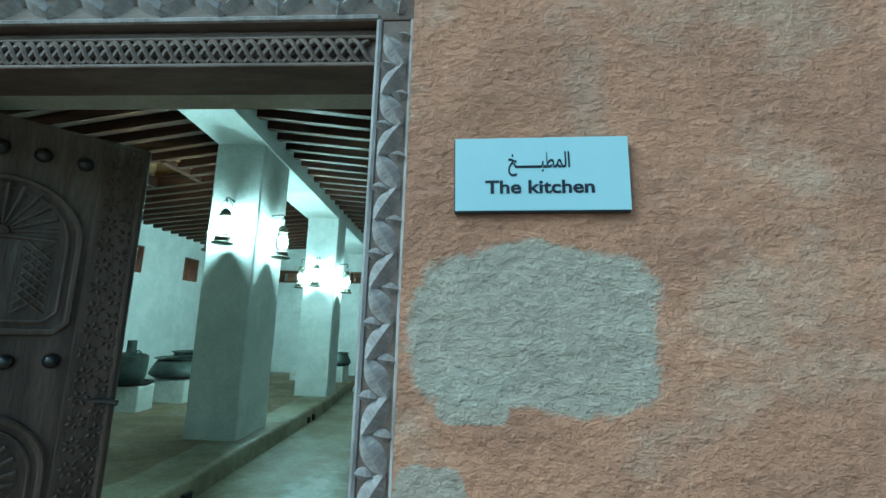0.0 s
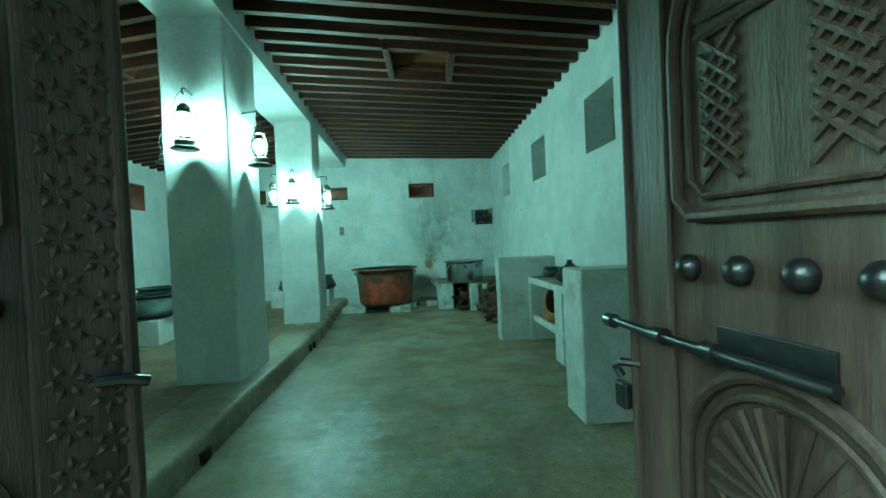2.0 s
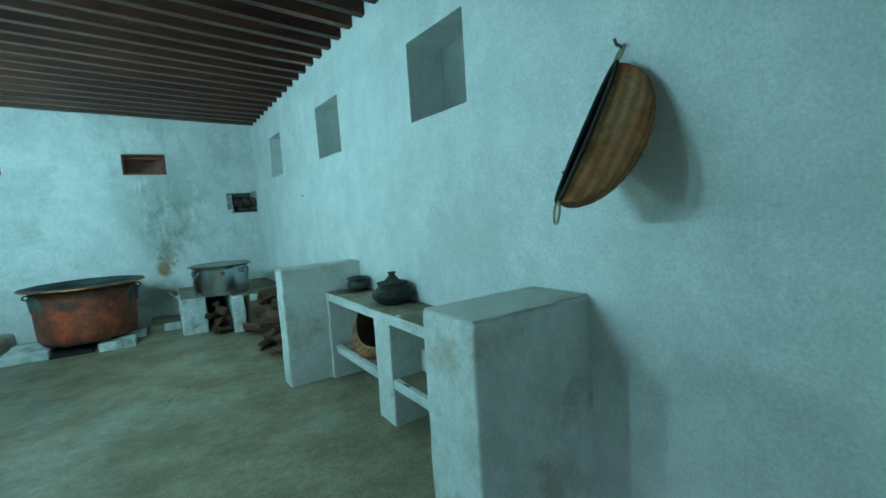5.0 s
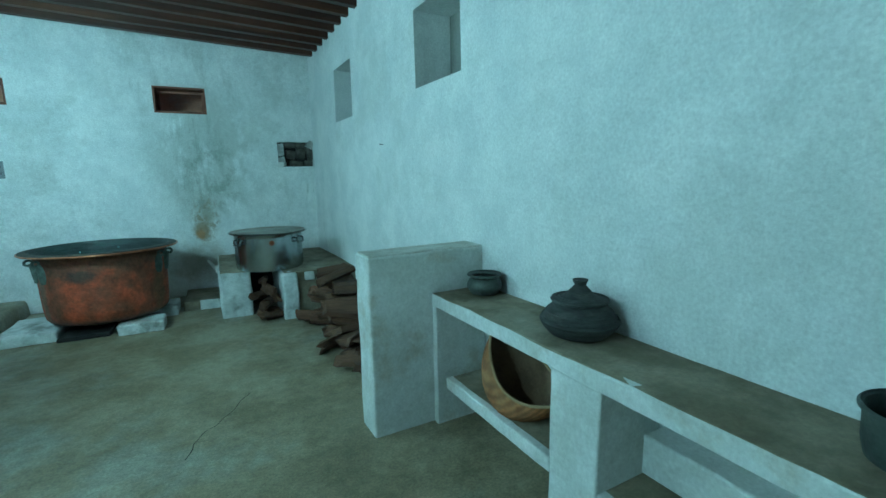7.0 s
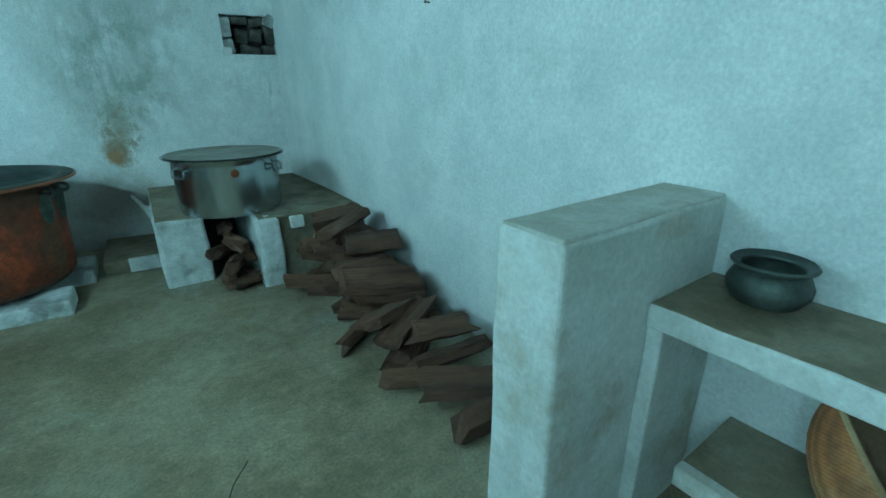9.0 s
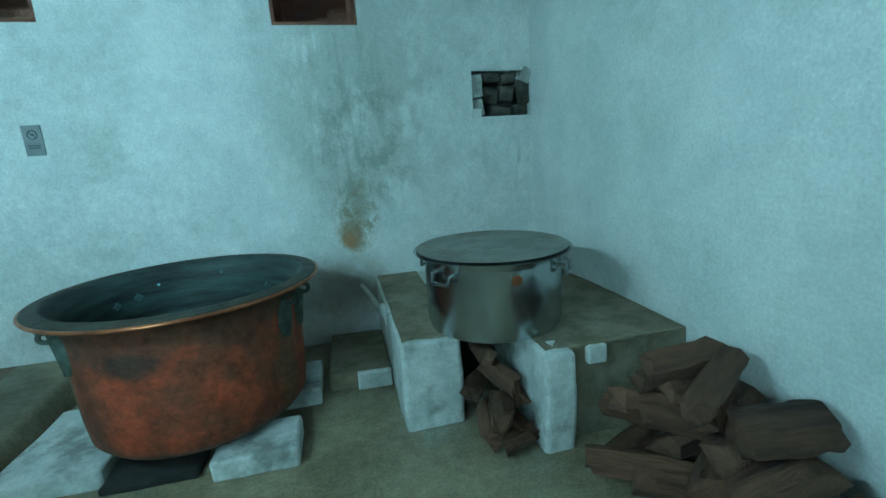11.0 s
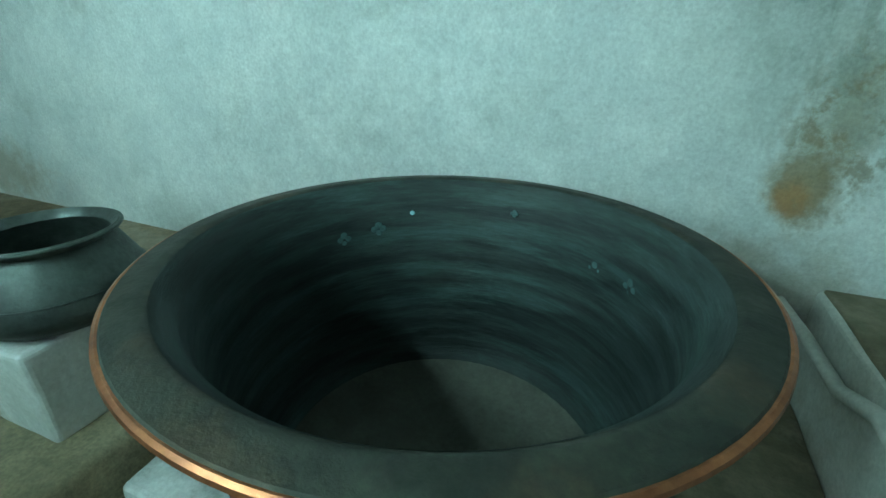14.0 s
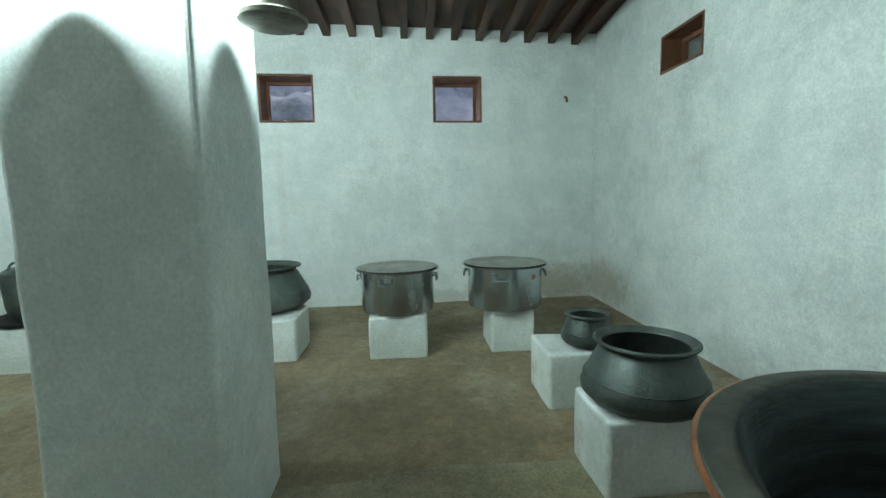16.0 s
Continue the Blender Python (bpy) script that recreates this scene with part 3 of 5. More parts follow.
for k, (a, b) in enumerate(((7.12, 7.68), (8.91, 9.44))):
    timber_window("window_%d" % (k + 8), Matrix.Translation((-5.62, 8.2, 0)) @ pose(0, 0, 0, 0, 0, 90 + WEST_SLANT) @ Matrix.Translation((a - 8.2, 0, 2.13)), b - a, 0.485,
                  "small square window lined with red-brown timber", 0.3)
# rubble inside the broken vent
vent = tagged(thing("vent_hole", Matrix.Translation((0, 10.7, 0)), "ragged broken hole filled with dark rubble", "wall hole"), kind="structure")
# black sheet in place of the shaded depth of the hole
part("backing", box_bm(0.585, 1.09, 0.16, 0.2, 1.62, 1.98), soot, vent)
rnd = random.Random(4)
for x, z, w, h, y in ((0.60, 1.90, 0.09, 0.16, 0.0), (0.61, 1.75, 0.10, 0.12, 0.02), (0.72, 1.955, 0.14, 0.07, 0.03), (0.86, 1.95, 0.14, 0.08, 0.04), (0.97, 1.86, 0.09, 0.2, 0.01),
                      (0.95, 1.73, 0.1, 0.09, 0.03), (0.80, 1.72, 0.17, 0.08, 0.06), (0.73, 1.84, 0.12, 0.12, 0.1), (0.86, 1.85, 0.12, 0.13, 0.09)):
    part("stone", rough_box(-w / 2, w / 2, 0, 0.1, -h / 2, h / 2, 0.015, 0.014, 0.04, seed=x * 9), plaster_sooty if x < 0.65 else shade_stone, vent, at=Matrix.Translation((x * 1.06 + 0.005, y, z * 1.06 - 0.15)) @ pose(0, 0, 0, 0, rnd.uniform(-12, 12), 0))
part("stone", rough_box(-0.05, 0.05, 0, 0.09, -0.05, 0.06, 0.012, 0.016, 0.04, seed=31), plaster_sooty, vent, at=Matrix.Translation((1.035, -0.004, 1.93)) @ pose(0, 0, 0, 0, 22, 0))
part("plaster_patch", rough_box(0, 0.085, -0.006, 0.08, 0, 0.075, 0.01, 0.008, 0.03), plaster_block, vent, "pale plaster patch", at=Matrix.Translation((0.585, 0, 1.622)))

# south wall: earth-plastered outside, white inside
OPEN_L, OPEN_R = -1.31, 0.096
outer = part("wall_south", wall_bm(-9, 6, -0.1, 4.6, 0.16, [(OPEN_L - 0.077, OPEN_R + 0.076, -0.1, 2.056)], 0.006), earth_wall, at=Matrix.Translation((0, 0.903, 0)))
outer.data.transform(Matrix.Translation((0, 0.903, 0)))
outer.matrix_basis = Matrix()
structure(outer, "terracotta mud-plastered outer wall with a grey repair patch", "wall")
inner = part("wall_south_inside", wall_bm(-9, 6, -0.1, 3.75, 0.285, [(OPEN_L - 0.06, OPEN_R + 0.06, -0.1, 2.0)]), plaster_grey, at=Matrix.Translation((0, 1.07, 0)))
structure(inner, "grey plastered inner face of the entrance wall", "wall")

# columns, beam, ceilings
def column(x0, x1, y0, y1, seed):
    cx, cy = (x0 + x1) / 2, (y0 + y1) / 2
    bm = rough_box(-(x1 - x0) / 2, (x1 - x0) / 2, -(y1 - y0) / 2, (y1 - y0) / 2, 0.1, 3.42 if seed == 1 else 3.27, 0.018, 0.007, 0.16, seed=seed)
    return structure(part("column", bm, plaster, at=Matrix.Translation((cx, cy, 0)) @ pose(0, 0, 0, 0, 0, 1.2)), "square white plastered column carrying the beam", "column")


COL1 = (-2.59, -2.045, 4.70, 5.42)
COL2 = (-2.60, -2.06, 7.58, 8.10)
column(*COL1, 1)
column(*COL2, 2)


def beam_z(y):
    return 3.30 - 0.047 * (y - 4.7)


bm = bmesh.new()
ys = [1.33 + 9.47 * i / 30 for i in range(31)]
sect = []
for y in ys:
    xe = -2.02 - 0.019 * (y - 5) + 0.004 * noise.noise(Vector((y, 2, 2)))
    z = beam_z(y)
    sect.append([bm.verts.new(p) for p in ((xe, y, z), (xe, y, z + 0.5), (xe - 0.56, y, z + 0.5), (xe - 0.56, y, z))])
for a, b in zip(sect, sect[1:]):
    for i in range(4):
        bm.faces.new((a[i], a[(i + 1) % 4], b[(i + 1) % 4], b[i]))
bm.faces.new(sect[0][::-1])
bm.faces.new(sect[-1])
bmesh.ops.recalc_face_normals(bm, faces=bm.faces[:])
structure(part("beam", bm, plaster), "long white plastered beam on the columns", "beam")

JOIST, JW, JH = 0.262, 0.075, 0.115


def zb(y):
    return 3.475 - 0.053 * (y - 4.7)


def joist(bm, xa, za, xb, zb_, y, w, h):
    """A sawn joist along x, with slightly uneven faces."""
    k = 6
    prev = None
    for i in range(k + 1):
        f = i / k
        x, z = xa + (xb - xa) * f, za + (zb_ - za) * f
        j = [0.006 * noise.noise(Vector((x * 2, y * 7, s))) for s in range(3)]
        ring = [bm.verts.new(p) for p in ((x, y - w / 2 + j[0], z + j[1]), (x, y + w / 2 + j[2], z + j[1]), (x, y + w / 2 + j[2], z + h), (x, y - w / 2 + j[0], z + h))]
        if prev:
            for q in range(4):
                bm.faces.new((prev[q], prev[(q + 1) % 4], ring[(q + 1) % 4], ring[q]))
        else:
            bm.faces.new(ring[::-1])
        prev = ring
    bm.faces.new(prev)


def boards(bm, xa, za, xb, zb_, y0, y1, cut=None):
    """Ceiling boards along y laid over the joists, with narrow gaps, leaving out the rectangle cut."""
    n_ = max(1, round(abs(xb - xa) / 0.16))
    for i in range(n_):
        f0, f1 = i / n_, (i + 1) / n_
        x0, x1 = xa + (xb - xa) * f0, xa + (xb - xa) * f1 - 0.006
        z0, z1 = za + (zb_ - za) * f0, za + (zb_ - za) * f1
        spans = [(y0, y1)]
        if cut and cut[0] < (x0 + x1) / 2 < cut[1]:
            spans = [(y0, cut[2]), (cut[3], y1)]
        for a, b in spans:
            if b - a > 0.01:
                vs = [bm.verts.new(p) for p in ((x0, a, z0), (x1, a, z1), (x1, b, z1), (x0, b, z0), (x0, a, z0 + 0.03), (x1, a, z1 + 0.03), (x1, b, z1 + 0.03), (x0, b, z0 + 0.03))]
                for f in ((3, 2, 1, 0), (4, 5, 6, 7), (0, 1, 5, 4), (1, 2, 6, 5), (2, 3, 7, 6), (3, 0, 4, 7)):
                    bm.faces.new([vs[q] for q in f])


EAST_Z, WEST_Z = 3.11, 3.02
HATCH = (-0.72, -0.04, 5.52, 6.16)
HATCH_W = (-4.25, -3.60, 5.30, 5.92)


def bay(name, x_of_wall, wall_z, x_beam, cut, label):
    wz = lambda v: wall_z - 0.012 * (v - 5)
    bm = bmesh.new()
    y = 1.55
    while y < 10.66:
        xw = x_of_wall(y)
        zt = lambda x: zb(y) + (wz(y) - zb(y)) * (x - x_beam) / (xw - x_beam)
        if cut[2] - 0.02 < y < cut[3] + 0.02:
            near, far = (cut[1], cut[0]) if xw < x_beam else (cut[0], cut[1])
            joist(bm, x_beam, zb(y), near, zt(near), y, JW, JH)
            joist(bm, far, zt(far), xw, wz(y), y, JW, JH)
        else:
            joist(bm, x_beam, zb(y), xw, wz(y), y, JW, JH)
        y += JOIST
    k = 12
    for i in range(k):
        a, b = 1.33 + 9.42 * i / k, 1.33 + 9.42 * (i + 1) / k
        ym = (a + b) / 2
        boards(bm, x_beam, zb(ym) + JH + 0.002, x_of_wall(ym), wz(ym) + JH + 0.002, a, b, (cut[0], cut[1], max(a, min(b, cut[2])), min(b, max(a, cut[3]))) if (a < cut[3] and b > cut[2]) else None)
    bmesh.ops.recalc_face_normals(bm, faces=bm.faces[:])
    ob = structure(part(name, bm, wood_ceiling), label, "ceiling")
    ob["kind"] = "structure"
    ym = (cut[2] + cut[3]) / 2
    zc = lambda x: zb(ym) + (wz(ym) - zb(ym)) * (x - x_beam) / (x_of_wall(ym) - x_beam)
    hatch = tagged(thing("roof_hatch", Matrix(), "square timber-framed roof hatch between the joists", "hatch"), kind="structure")
    for x in cut[:2]:
        part("trimmer", box_bm(x - 0.035, x + 0.035, cut[2] - 0.09, cut[3] + 0.09, zc(x) - 0.012, zc(x) + 0.13, 0.006), wood_ceiling, hatch)
    xm = (cut[0] + cut[1]) / 2
    part("lid", box_bm(cut[0] - 0.06, cut[1] + 0.06, cut[2] - 0.1, cut[3] + 0.1, zc(xm) + 0.32, zc(xm) + 0.35), wood_hatch, hatch, "lighter timber hatch lid")
    for a, b, c, d in ((cut[0] - 0.06, cut[0] - 0.03, cut[2] - 0.1, cut[3] + 0.1), (cut[1] + 0.03, cut[1] + 0.06, cut[2] - 0.1, cut[3] + 0.1), (cut[0] - 0.03, cut[1] + 0.03, cut[2] - 0.1, cut[2] - 0.07), (cut[0] - 0.03, cut[1] + 0.03, cut[3] + 0.07, cut[3] + 0.1)):
        part("side_board", box_bm(a, b, c, d, zc(xm) + 0.13, zc(xm) + 0.318), wood_hatch, hatch)
    return ob


bay("ceiling_east", lambda y: east_x(y) + 0.03, EAST_Z, -2.05, HATCH, "dark red-brown timber ceiling of close joists and boards")
bay("ceiling_west", lambda y: -5.65 - 0.046 * (y - 8.2), WEST_Z, -2.55, HATCH_W, "dark timber ceiling of close joists and boards")
structure(part("roof", box_bm(-7.2, 2.2, 0.92, 11.3, 4.02, 4.2), earth_wall), "flat earthen roof slab", "roof")
for nm, b in (("parapet", (-7.2, 2.2, 11.15, 11.3)), ("parapet", (1.95, 2.2, 0.92, 11.15)), ("parapet", (-7.2, -6.5, 0.92, 11.15))):
    structure(part(nm, box_bm(b[0], b[1], b[2], b[3], 3.74, 4.02), earth_wall), "earth-plastered band under the roof edge", "parapet")

# added wall that blocks the sky so the north windows look dark
structure(part("garden_wall", wall_bm(-9, 8, -0.1, 5.5, 0.4), earth_wall, at=Matrix.Translation((0, 11.62, 0))), "plain unseen wall added to darken the north windows", "wall")
# rocky slope outside the windows
bm = bmesh.new()
bmesh.ops.create_grid(bm, x_segments=60, y_segments=60, size=0.5, matrix=Matrix.Translation((-24, 10, 0)) @ Matrix.Diagonal((32, 60, 1, 1)))
for v in bm.verts:
    d = max(0.0, -7.2 - v.co.x)
    v.co.z = -0.06 + d * 0.62 * (0.7 + 0.6 * noise.noise(v.co * 0.13)) + min(1, d) * 0.9 * noise.noise(v.co * 0.6) + min(1, d) * 0.4 * noise.noise(v.co * 1.9)
tagged(part("hillside", bm, rock_mat, smooth=True), "pale rocky hillside outside the windows", "hillside", kind="structure")


# ---- lanterns on the columns ----
def lantern(m):
    """m: hook point on the column face; x along the face, y out of the wall, z up."""
    lan = thing("lantern", m, "lit tin hurricane lantern hung from an iron wall hook", "lantern", "lanterns on the columns")
    part("hook", tube([(0, -0.01, 0.0), (0, 0.06, 0.01), (0, 0.13, 0.015), (0, 0.155, 0.0), (0, 0.15, -0.03), (0, 0.135, -0.035)], 0.008), iron, lan, "iron wall hook")
    c = Matrix.Translation((0, 0.145, -0.50))
    part("base", lathe([(0, 0.0), (0.088, 0.0), (0.108, 0.008), (0.112, 0.02), (0.09, 0.032), (0.082, 0.04), (0.08, 0.075), (0.06, 0.09), (0.04, 0.095), (0.04, 0.115), (0, 0.115)], 32), brass, lan, "round tin fuel tank", at=c, smooth=True)
    part("bulb", lathe([(0, 0.12), (0.02, 0.125), (0.028, 0.15), (0.042, 0.185), (0.045, 0.21), (0.036, 0.235), (0.018, 0.25), (0, 0.253)], 20), bulb_glow, lan, "glowing white bulb", at=c, smooth=True)
    g = part("chimney", lathe([(0.05, 0.10), (0.068, 0.14), (0.078, 0.19), (0.072, 0.24), (0.05, 0.29), (0.046, 0.30)], 28), lamp_glass, lan, "clear glass chimney", at=c, smooth=True)
    g.visible_shadow = False
    part("cap", lathe([(0.055, 0.30), (0.06, 0.305), (0.046, 0.325), (0.05, 0.335), (0.05, 0.355), (0.034, 0.37), (0.02, 0.385), (0, 0.387)], 28), brass, lan, "vented tin cap", at=c, smooth=True)
    for s in (-1, 1):
        part("side_tube", tube([(s * 0.07, 0.145, -0.435), (s * 0.098, 0.145, -0.38), (s * 0.102, 0.145, -0.28), (s * 0.09, 0.145, -0.20), (s * 0.05, 0.145, -0.165)], 0.007), brass, lan)
    part("bail", tube([(math.sin(a) * 0.098, 0.145, -0.26 + 0.245 * math.cos(a) if math.cos(a) > 0 else -0.26) for a in [radians(d) for d in range(-90, 91, 12)]], 0.0028, 6), iron, lan, "thin wire handle")
    return lan


for (x0, x1, y0, y1), z in ((COL1, 2.635), (COL2, 2.445)):
    cx, cy = (x0 + x1) / 2, (y0 + y1) / 2
    first = lantern(Matrix.Translation((cx, y0, z)) @ pose(0, 0, 0, 0, 0, 180))
    for m in (Matrix.Translation((x1, cy - 0.02, z - 0.07)) @ pose(0, 0, 0, 0, 0, -90), Matrix.Translation((cx, y1, z - 0.05)), Matrix.Translation((x0, cy, z)) @ pose(0, 0, 0, 0, 0, 90)):
        copy_thing(first, m)

# ---- the entrance ----
door_frame = structure(thing("door_frame", Matrix(), "carved weathered wooden door frame with a leaf border", "door frame"), "", "")
Y0 = 0.922
# frame ground in darker wood: the shade between the leaves, put into the colour
part("jamb", box_bm(OPEN_R, OPEN_R + 0.075, Y0 + 0.012, 1.066, -0.03, 1.973, 0.003), wood_lintel, door_frame)
part("jamb", box_bm(OPEN_L - 0.075, OPEN_L, Y0 + 0.012, 1.066, -0.03, 1.973, 0.003), wood_lintel, door_frame)
part("head", box_bm(OPEN_L - 0.075, OPEN_R + 0.075, Y0 + 0.012, 1.066, 1.975, 2.052, 0.003), wood_lintel, door_frame)
for x in (OPEN_R + 0.0035, OPEN_R + 0.0715, OPEN_L - 0.0715, OPEN_L - 0.0035):
    part("bead", tube([(x, Y0 + 0.012, -0.02), (x, Y0 + 0.012, 1.973)], 0.0062, 6), wood_frame, door_frame)
part("bead", tube([(OPEN_L, Y0 + 0.012, 1.981), (OPEN_R, Y0 + 0.012, 1.981)], 0.0062, 6), wood_frame, door_frame)
# recessed lintel with a plaited band
part("lintel", box_bm(OPEN_L + 0.002, OPEN_R - 0.002, 0.958, 1.066, 1.885, 1.972, 0.004), wood_lintel, door_frame, "dark recessed lintel board")
part("lintel_bead", box_bm(OPEN_L + 0.002, OPEN_R - 0.002, 0.942, 0.957, 1.881, 1.890, 0.003), wood_lintel, door_frame)
part("lintel_bead", box_bm(OPEN_L + 0.002, OPEN_R - 0.002, 0.945, 0.957, 1.944, 1.951, 0.003), wood_lintel, door_frame)


def leaf_mesh(length, width, height):
    bm = bmesh.new()
    n_ = 10
    left, right, mid = [], [], []
    for i in range(n_ + 1):
        f = i / n_
        w = width / 2 * math.sin(math.pi * f) ** 0.8
        h = height * (0.35 + 0.65 * math.sin(math.pi * f) ** 0.6)
        x = (f - 0.5) * length
        mid.append(bm.verts.new((x, -h, 0)))
        if 0 < i < n_:
            left.append(bm.verts.new((x, 0, -w)))
            right.append(bm.verts.new((x, 0, w)))
    for side, flip in ((left, False), (right, True)):
        chain = [mid[0], *side, mid[-1]]
        for i in range(n_):
            q = list(dict.fromkeys([mid[i], mid[i + 1], chain[i + 1], chain[i]]))
            if len(q) > 2:
                bm.faces.new(q[::-1] if flip else q)
    bmesh.ops.recalc_face_normals(bm, faces=bm.faces[:])
    return bm


PITCH = 0.0625
big = part("carved_leaf", leaf_mesh(0.083, 0.043, 0.017), wood_frame, door_frame, at=Matrix.Translation((0, Y0 + 0.012, -5)))
small = part("carved_bud", leaf_mesh(0.034, 0.024, 0.013), wood_frame, door_frame, at=Matrix.Translation((0, Y0 + 0.012, -5)))


def border(origin, along, count, flip):
    """Zigzag of long leaves with a small bud in each gap, along a direction in the wall's plane."""
    for i in range(count):
        s = 1 if i % 2 else -1
        c = Vector(origin) + Vector(along) * (i + 0.5) * PITCH
        turn = math.degrees(math.atan2(along[2], along[0]))
        again(big, Matrix.Translation(c) @ pose(0, 0, 0, 0, -turn + s * 33, 0))
        side = Vector((along[2], 0, -along[0])) * (0.0155 * s * flip)
        again(small, Matrix.Translation(c + Vector(along) * PITCH * 0.5 + side) @ pose(0, 0, 0, 0, -turn + (90 if s * flip > 0 else -90) + 8, 0))


border((OPEN_R + 0.0365, Y0 + 0.013, 0.0), (0, 0, 1), 31, -1)
border((OPEN_L - 0.0365, Y0 + 0.013, 0.0), (0, 0, 1), 31, 1)
border((OPEN_L - 0.05, Y0 + 0.013, 2.018), (1, 0, 0), 24, 1)
bpy.data.objects.remove(big)
bpy.data.objects.remove(small)
# plait: slanting loops in two crossing rows
loop_pts = [(-0.022, 0, -0.024), (-0.012, -0.003, -0.026), (0.0, -0.006, -0.014), (0.010, -0.007, 0.002), (0.020, -0.005, 0.018), (0.030, -0.002, 0.024)]
strand = part("plait_strand", tube(loop_pts, 0.0062, 6), wood_lintel, door_frame, smooth=True)
strand_b = part("plait_strand", tube([(x, y - 0.004, -z) for x, y, z in loop_pts], 0.0055, 6), wood_lintel, door_frame, smooth=True)
k = 0
x = OPEN_L + 0.03
while x < OPEN_R - 0.03:
    again(strand, Matrix.Translation((x, 0.956, 1.917)))
    again(strand_b, Matrix.Translation((x + 0.013, 0.956, 1.917)))
    x += 0.027
bpy.data.objects.remove(strand)
bpy.data.objects.remove(strand_b)
part("threshold", box_bm(OPEN_L + 0.004, OPEN_R - 0.004, 0.96, 1.062, -0.02, 0.05, 0.008), wood_door, door_frame, "worn wooden threshold")


def arch_outline(u0, u1, z0, z1, y, cut=0.03, n_=14):
    """An outline with notched lower corners and a round arched head."""
    cx, r = (u0 + u1) / 2, (u1 - u0) / 2
    pts = [(u0, y, z0 + cut), (u0 + cut * 0.5, y, z0 + cut * 0.5), (u0 + cut, y, z0), (u1 - cut, y, z0), (u1 - cut * 0.5, y, z0 + cut * 0.5), (u1, y, z0 + cut)]
    pts += [(cx + r * math.cos(math.pi * i / n_), y, z1 - r + r * math.sin(math.pi * i / n_)) for i in range(n_ + 1)]
    return pts


def door_leaf(name, hinge, angle, side, label, bolt):
    """A carved leaf: x from the hinge, face decorated on y = side."""
    leaf = structure(thing(name, Matrix.Translation((*hinge, 0.05)) @ pose(0, 0, 0, 0, 0, angle), label, "door"), "", "")
    L, H, T = 0.65, 1.90, 0.045
    y = side * (T / 2)
    part("panel", box_bm(0, L, -T / 2, T / 2, 0.055, H, 0.005), wood_door, leaf)

    def slab(nm, a, b, c, d, h, bevel=0.004):
        lo, hi = sorted((y + side * 0.0005, y + side * h))
        return part(nm, box_bm(a, b, lo, hi, c, d, bevel), wood_door, leaf)
    slab("stile", 0.515, L - 0.004, 0.07, H - 0.01, 0.012)
    slab("stile", 0.004, 0.105, 0.07, H - 0.01, 0.008)
    for z0, z1, fan in ((1.268, 1.715, 1.555), (0.53, 1.045, 0.86), (0.10, 0.42, 0.25)):
        u0, u1 = 0.13, 0.495
        part("panel_moulding", tube(arch_outline(u0, u1, z0, z1, y + side * 0.006), 0.011, 8, closed=True), wood_door, leaf, smooth=True)
        part("panel_moulding", tube(arch_outline(u0 + 0.028, u1 - 0.028, z0 + 0.03, z1 - 0.03, y + side * 0.004), 0.006, 6, closed=True), wood_door, leaf, smooth=True)
        cx, r = (u0 + u1) / 2, 0.128
        if z1 - z0 > 0.4:
            for i in range(11):
                a = math.pi * (0.04 + 0.92 * i / 10)
                part("fan_rib", tube([(cx + 0.022 * math.cos(a), y + side * 0.004, fan + 0.022 * math.sin(a)), (cx + r * math.cos(a), y + side * 0.005, fan + r * 1.12 * math.sin(a))], [0.003, 0.0085], 6), wood_door, leaf, smooth=True)
            part("fan_boss", lathe([(0.022, 0), (0.018, 0.008), (0, 0.014)], 16, m=pose(0, 0, 0, -90 * side, 0, 0)), wood_door, leaf, at=Matrix.Translation((cx, y, fan)), smooth=True)
            part("fan_rail", tube([(cx - r, y + side * 0.004, fan - 0.012), (cx + r, y + side * 0.004, fan - 0.012)], 0.008, 6), wood_door, leaf)
            # pierced lattice in two strips below the fan
            for c0 in (cx - 0.088, cx + 0.088):
                for i in range(10):
                    for s in (-1, 1):
                        zz = fan - 0.045 - i * 0.0265
                        if zz < z0 + 0.066:
                            continue
                        part("lattice_bar", tube([(c0 - 0.036, y + side * 0.003, zz - s * 0.031), (c0 + 0.036, y + side * 0.003, zz + s * 0.031)], 0.0052, 5), wood_door, leaf)
    # carved flowers down the two stiles
    petals = bmesh.new()
    for i in range(6):
        a = 2 * math.pi * i / 6
        ca, sa = math.cos(a), math.sin(a)
        pts = [(0.006, 0, 0.002), (0.017, -0.007, 0.004), (0.030, 0, 0.003), (0.017, 0.007, 0.004), (0.018, 0, 0.0085)]
        vs = [petals.verts.new((px * ca - py * sa, side * ph, px * sa + py * ca)) for px, py, ph in pts]
        for q in range(4):
            petals.faces.new((vs[q], vs[(q + 1) % 4], vs[4]))
    bmesh.ops.recalc_face_normals(petals, faces=petals.faces[:])
    flower = None
    if not bolt:
        for u in (0.055, 0.555, 0.605):
            for i in range(26):
                at = Matrix.Translation((u, y + side * 0.0115, 0.12 + i * 0.068 + (0.034 if u == 0.605 else 0))) @ pose(0, 0, 0, 0, 17 * i, 0)
                if flower is None:
                    flower = part("carved_flower", petals, wood_door, leaf, at=at)
                else:
                    again(flower, at)
    else:
        petals.free()
    boss = lathe([(0.0205, 0), (0.0225, 0.004), (0.0215, 0.012), (0.015, 0.022), (0.006, 0.027), (0, 0.028)], 18, m=pose(0, 0, 0, -90 * side, 0, 0))
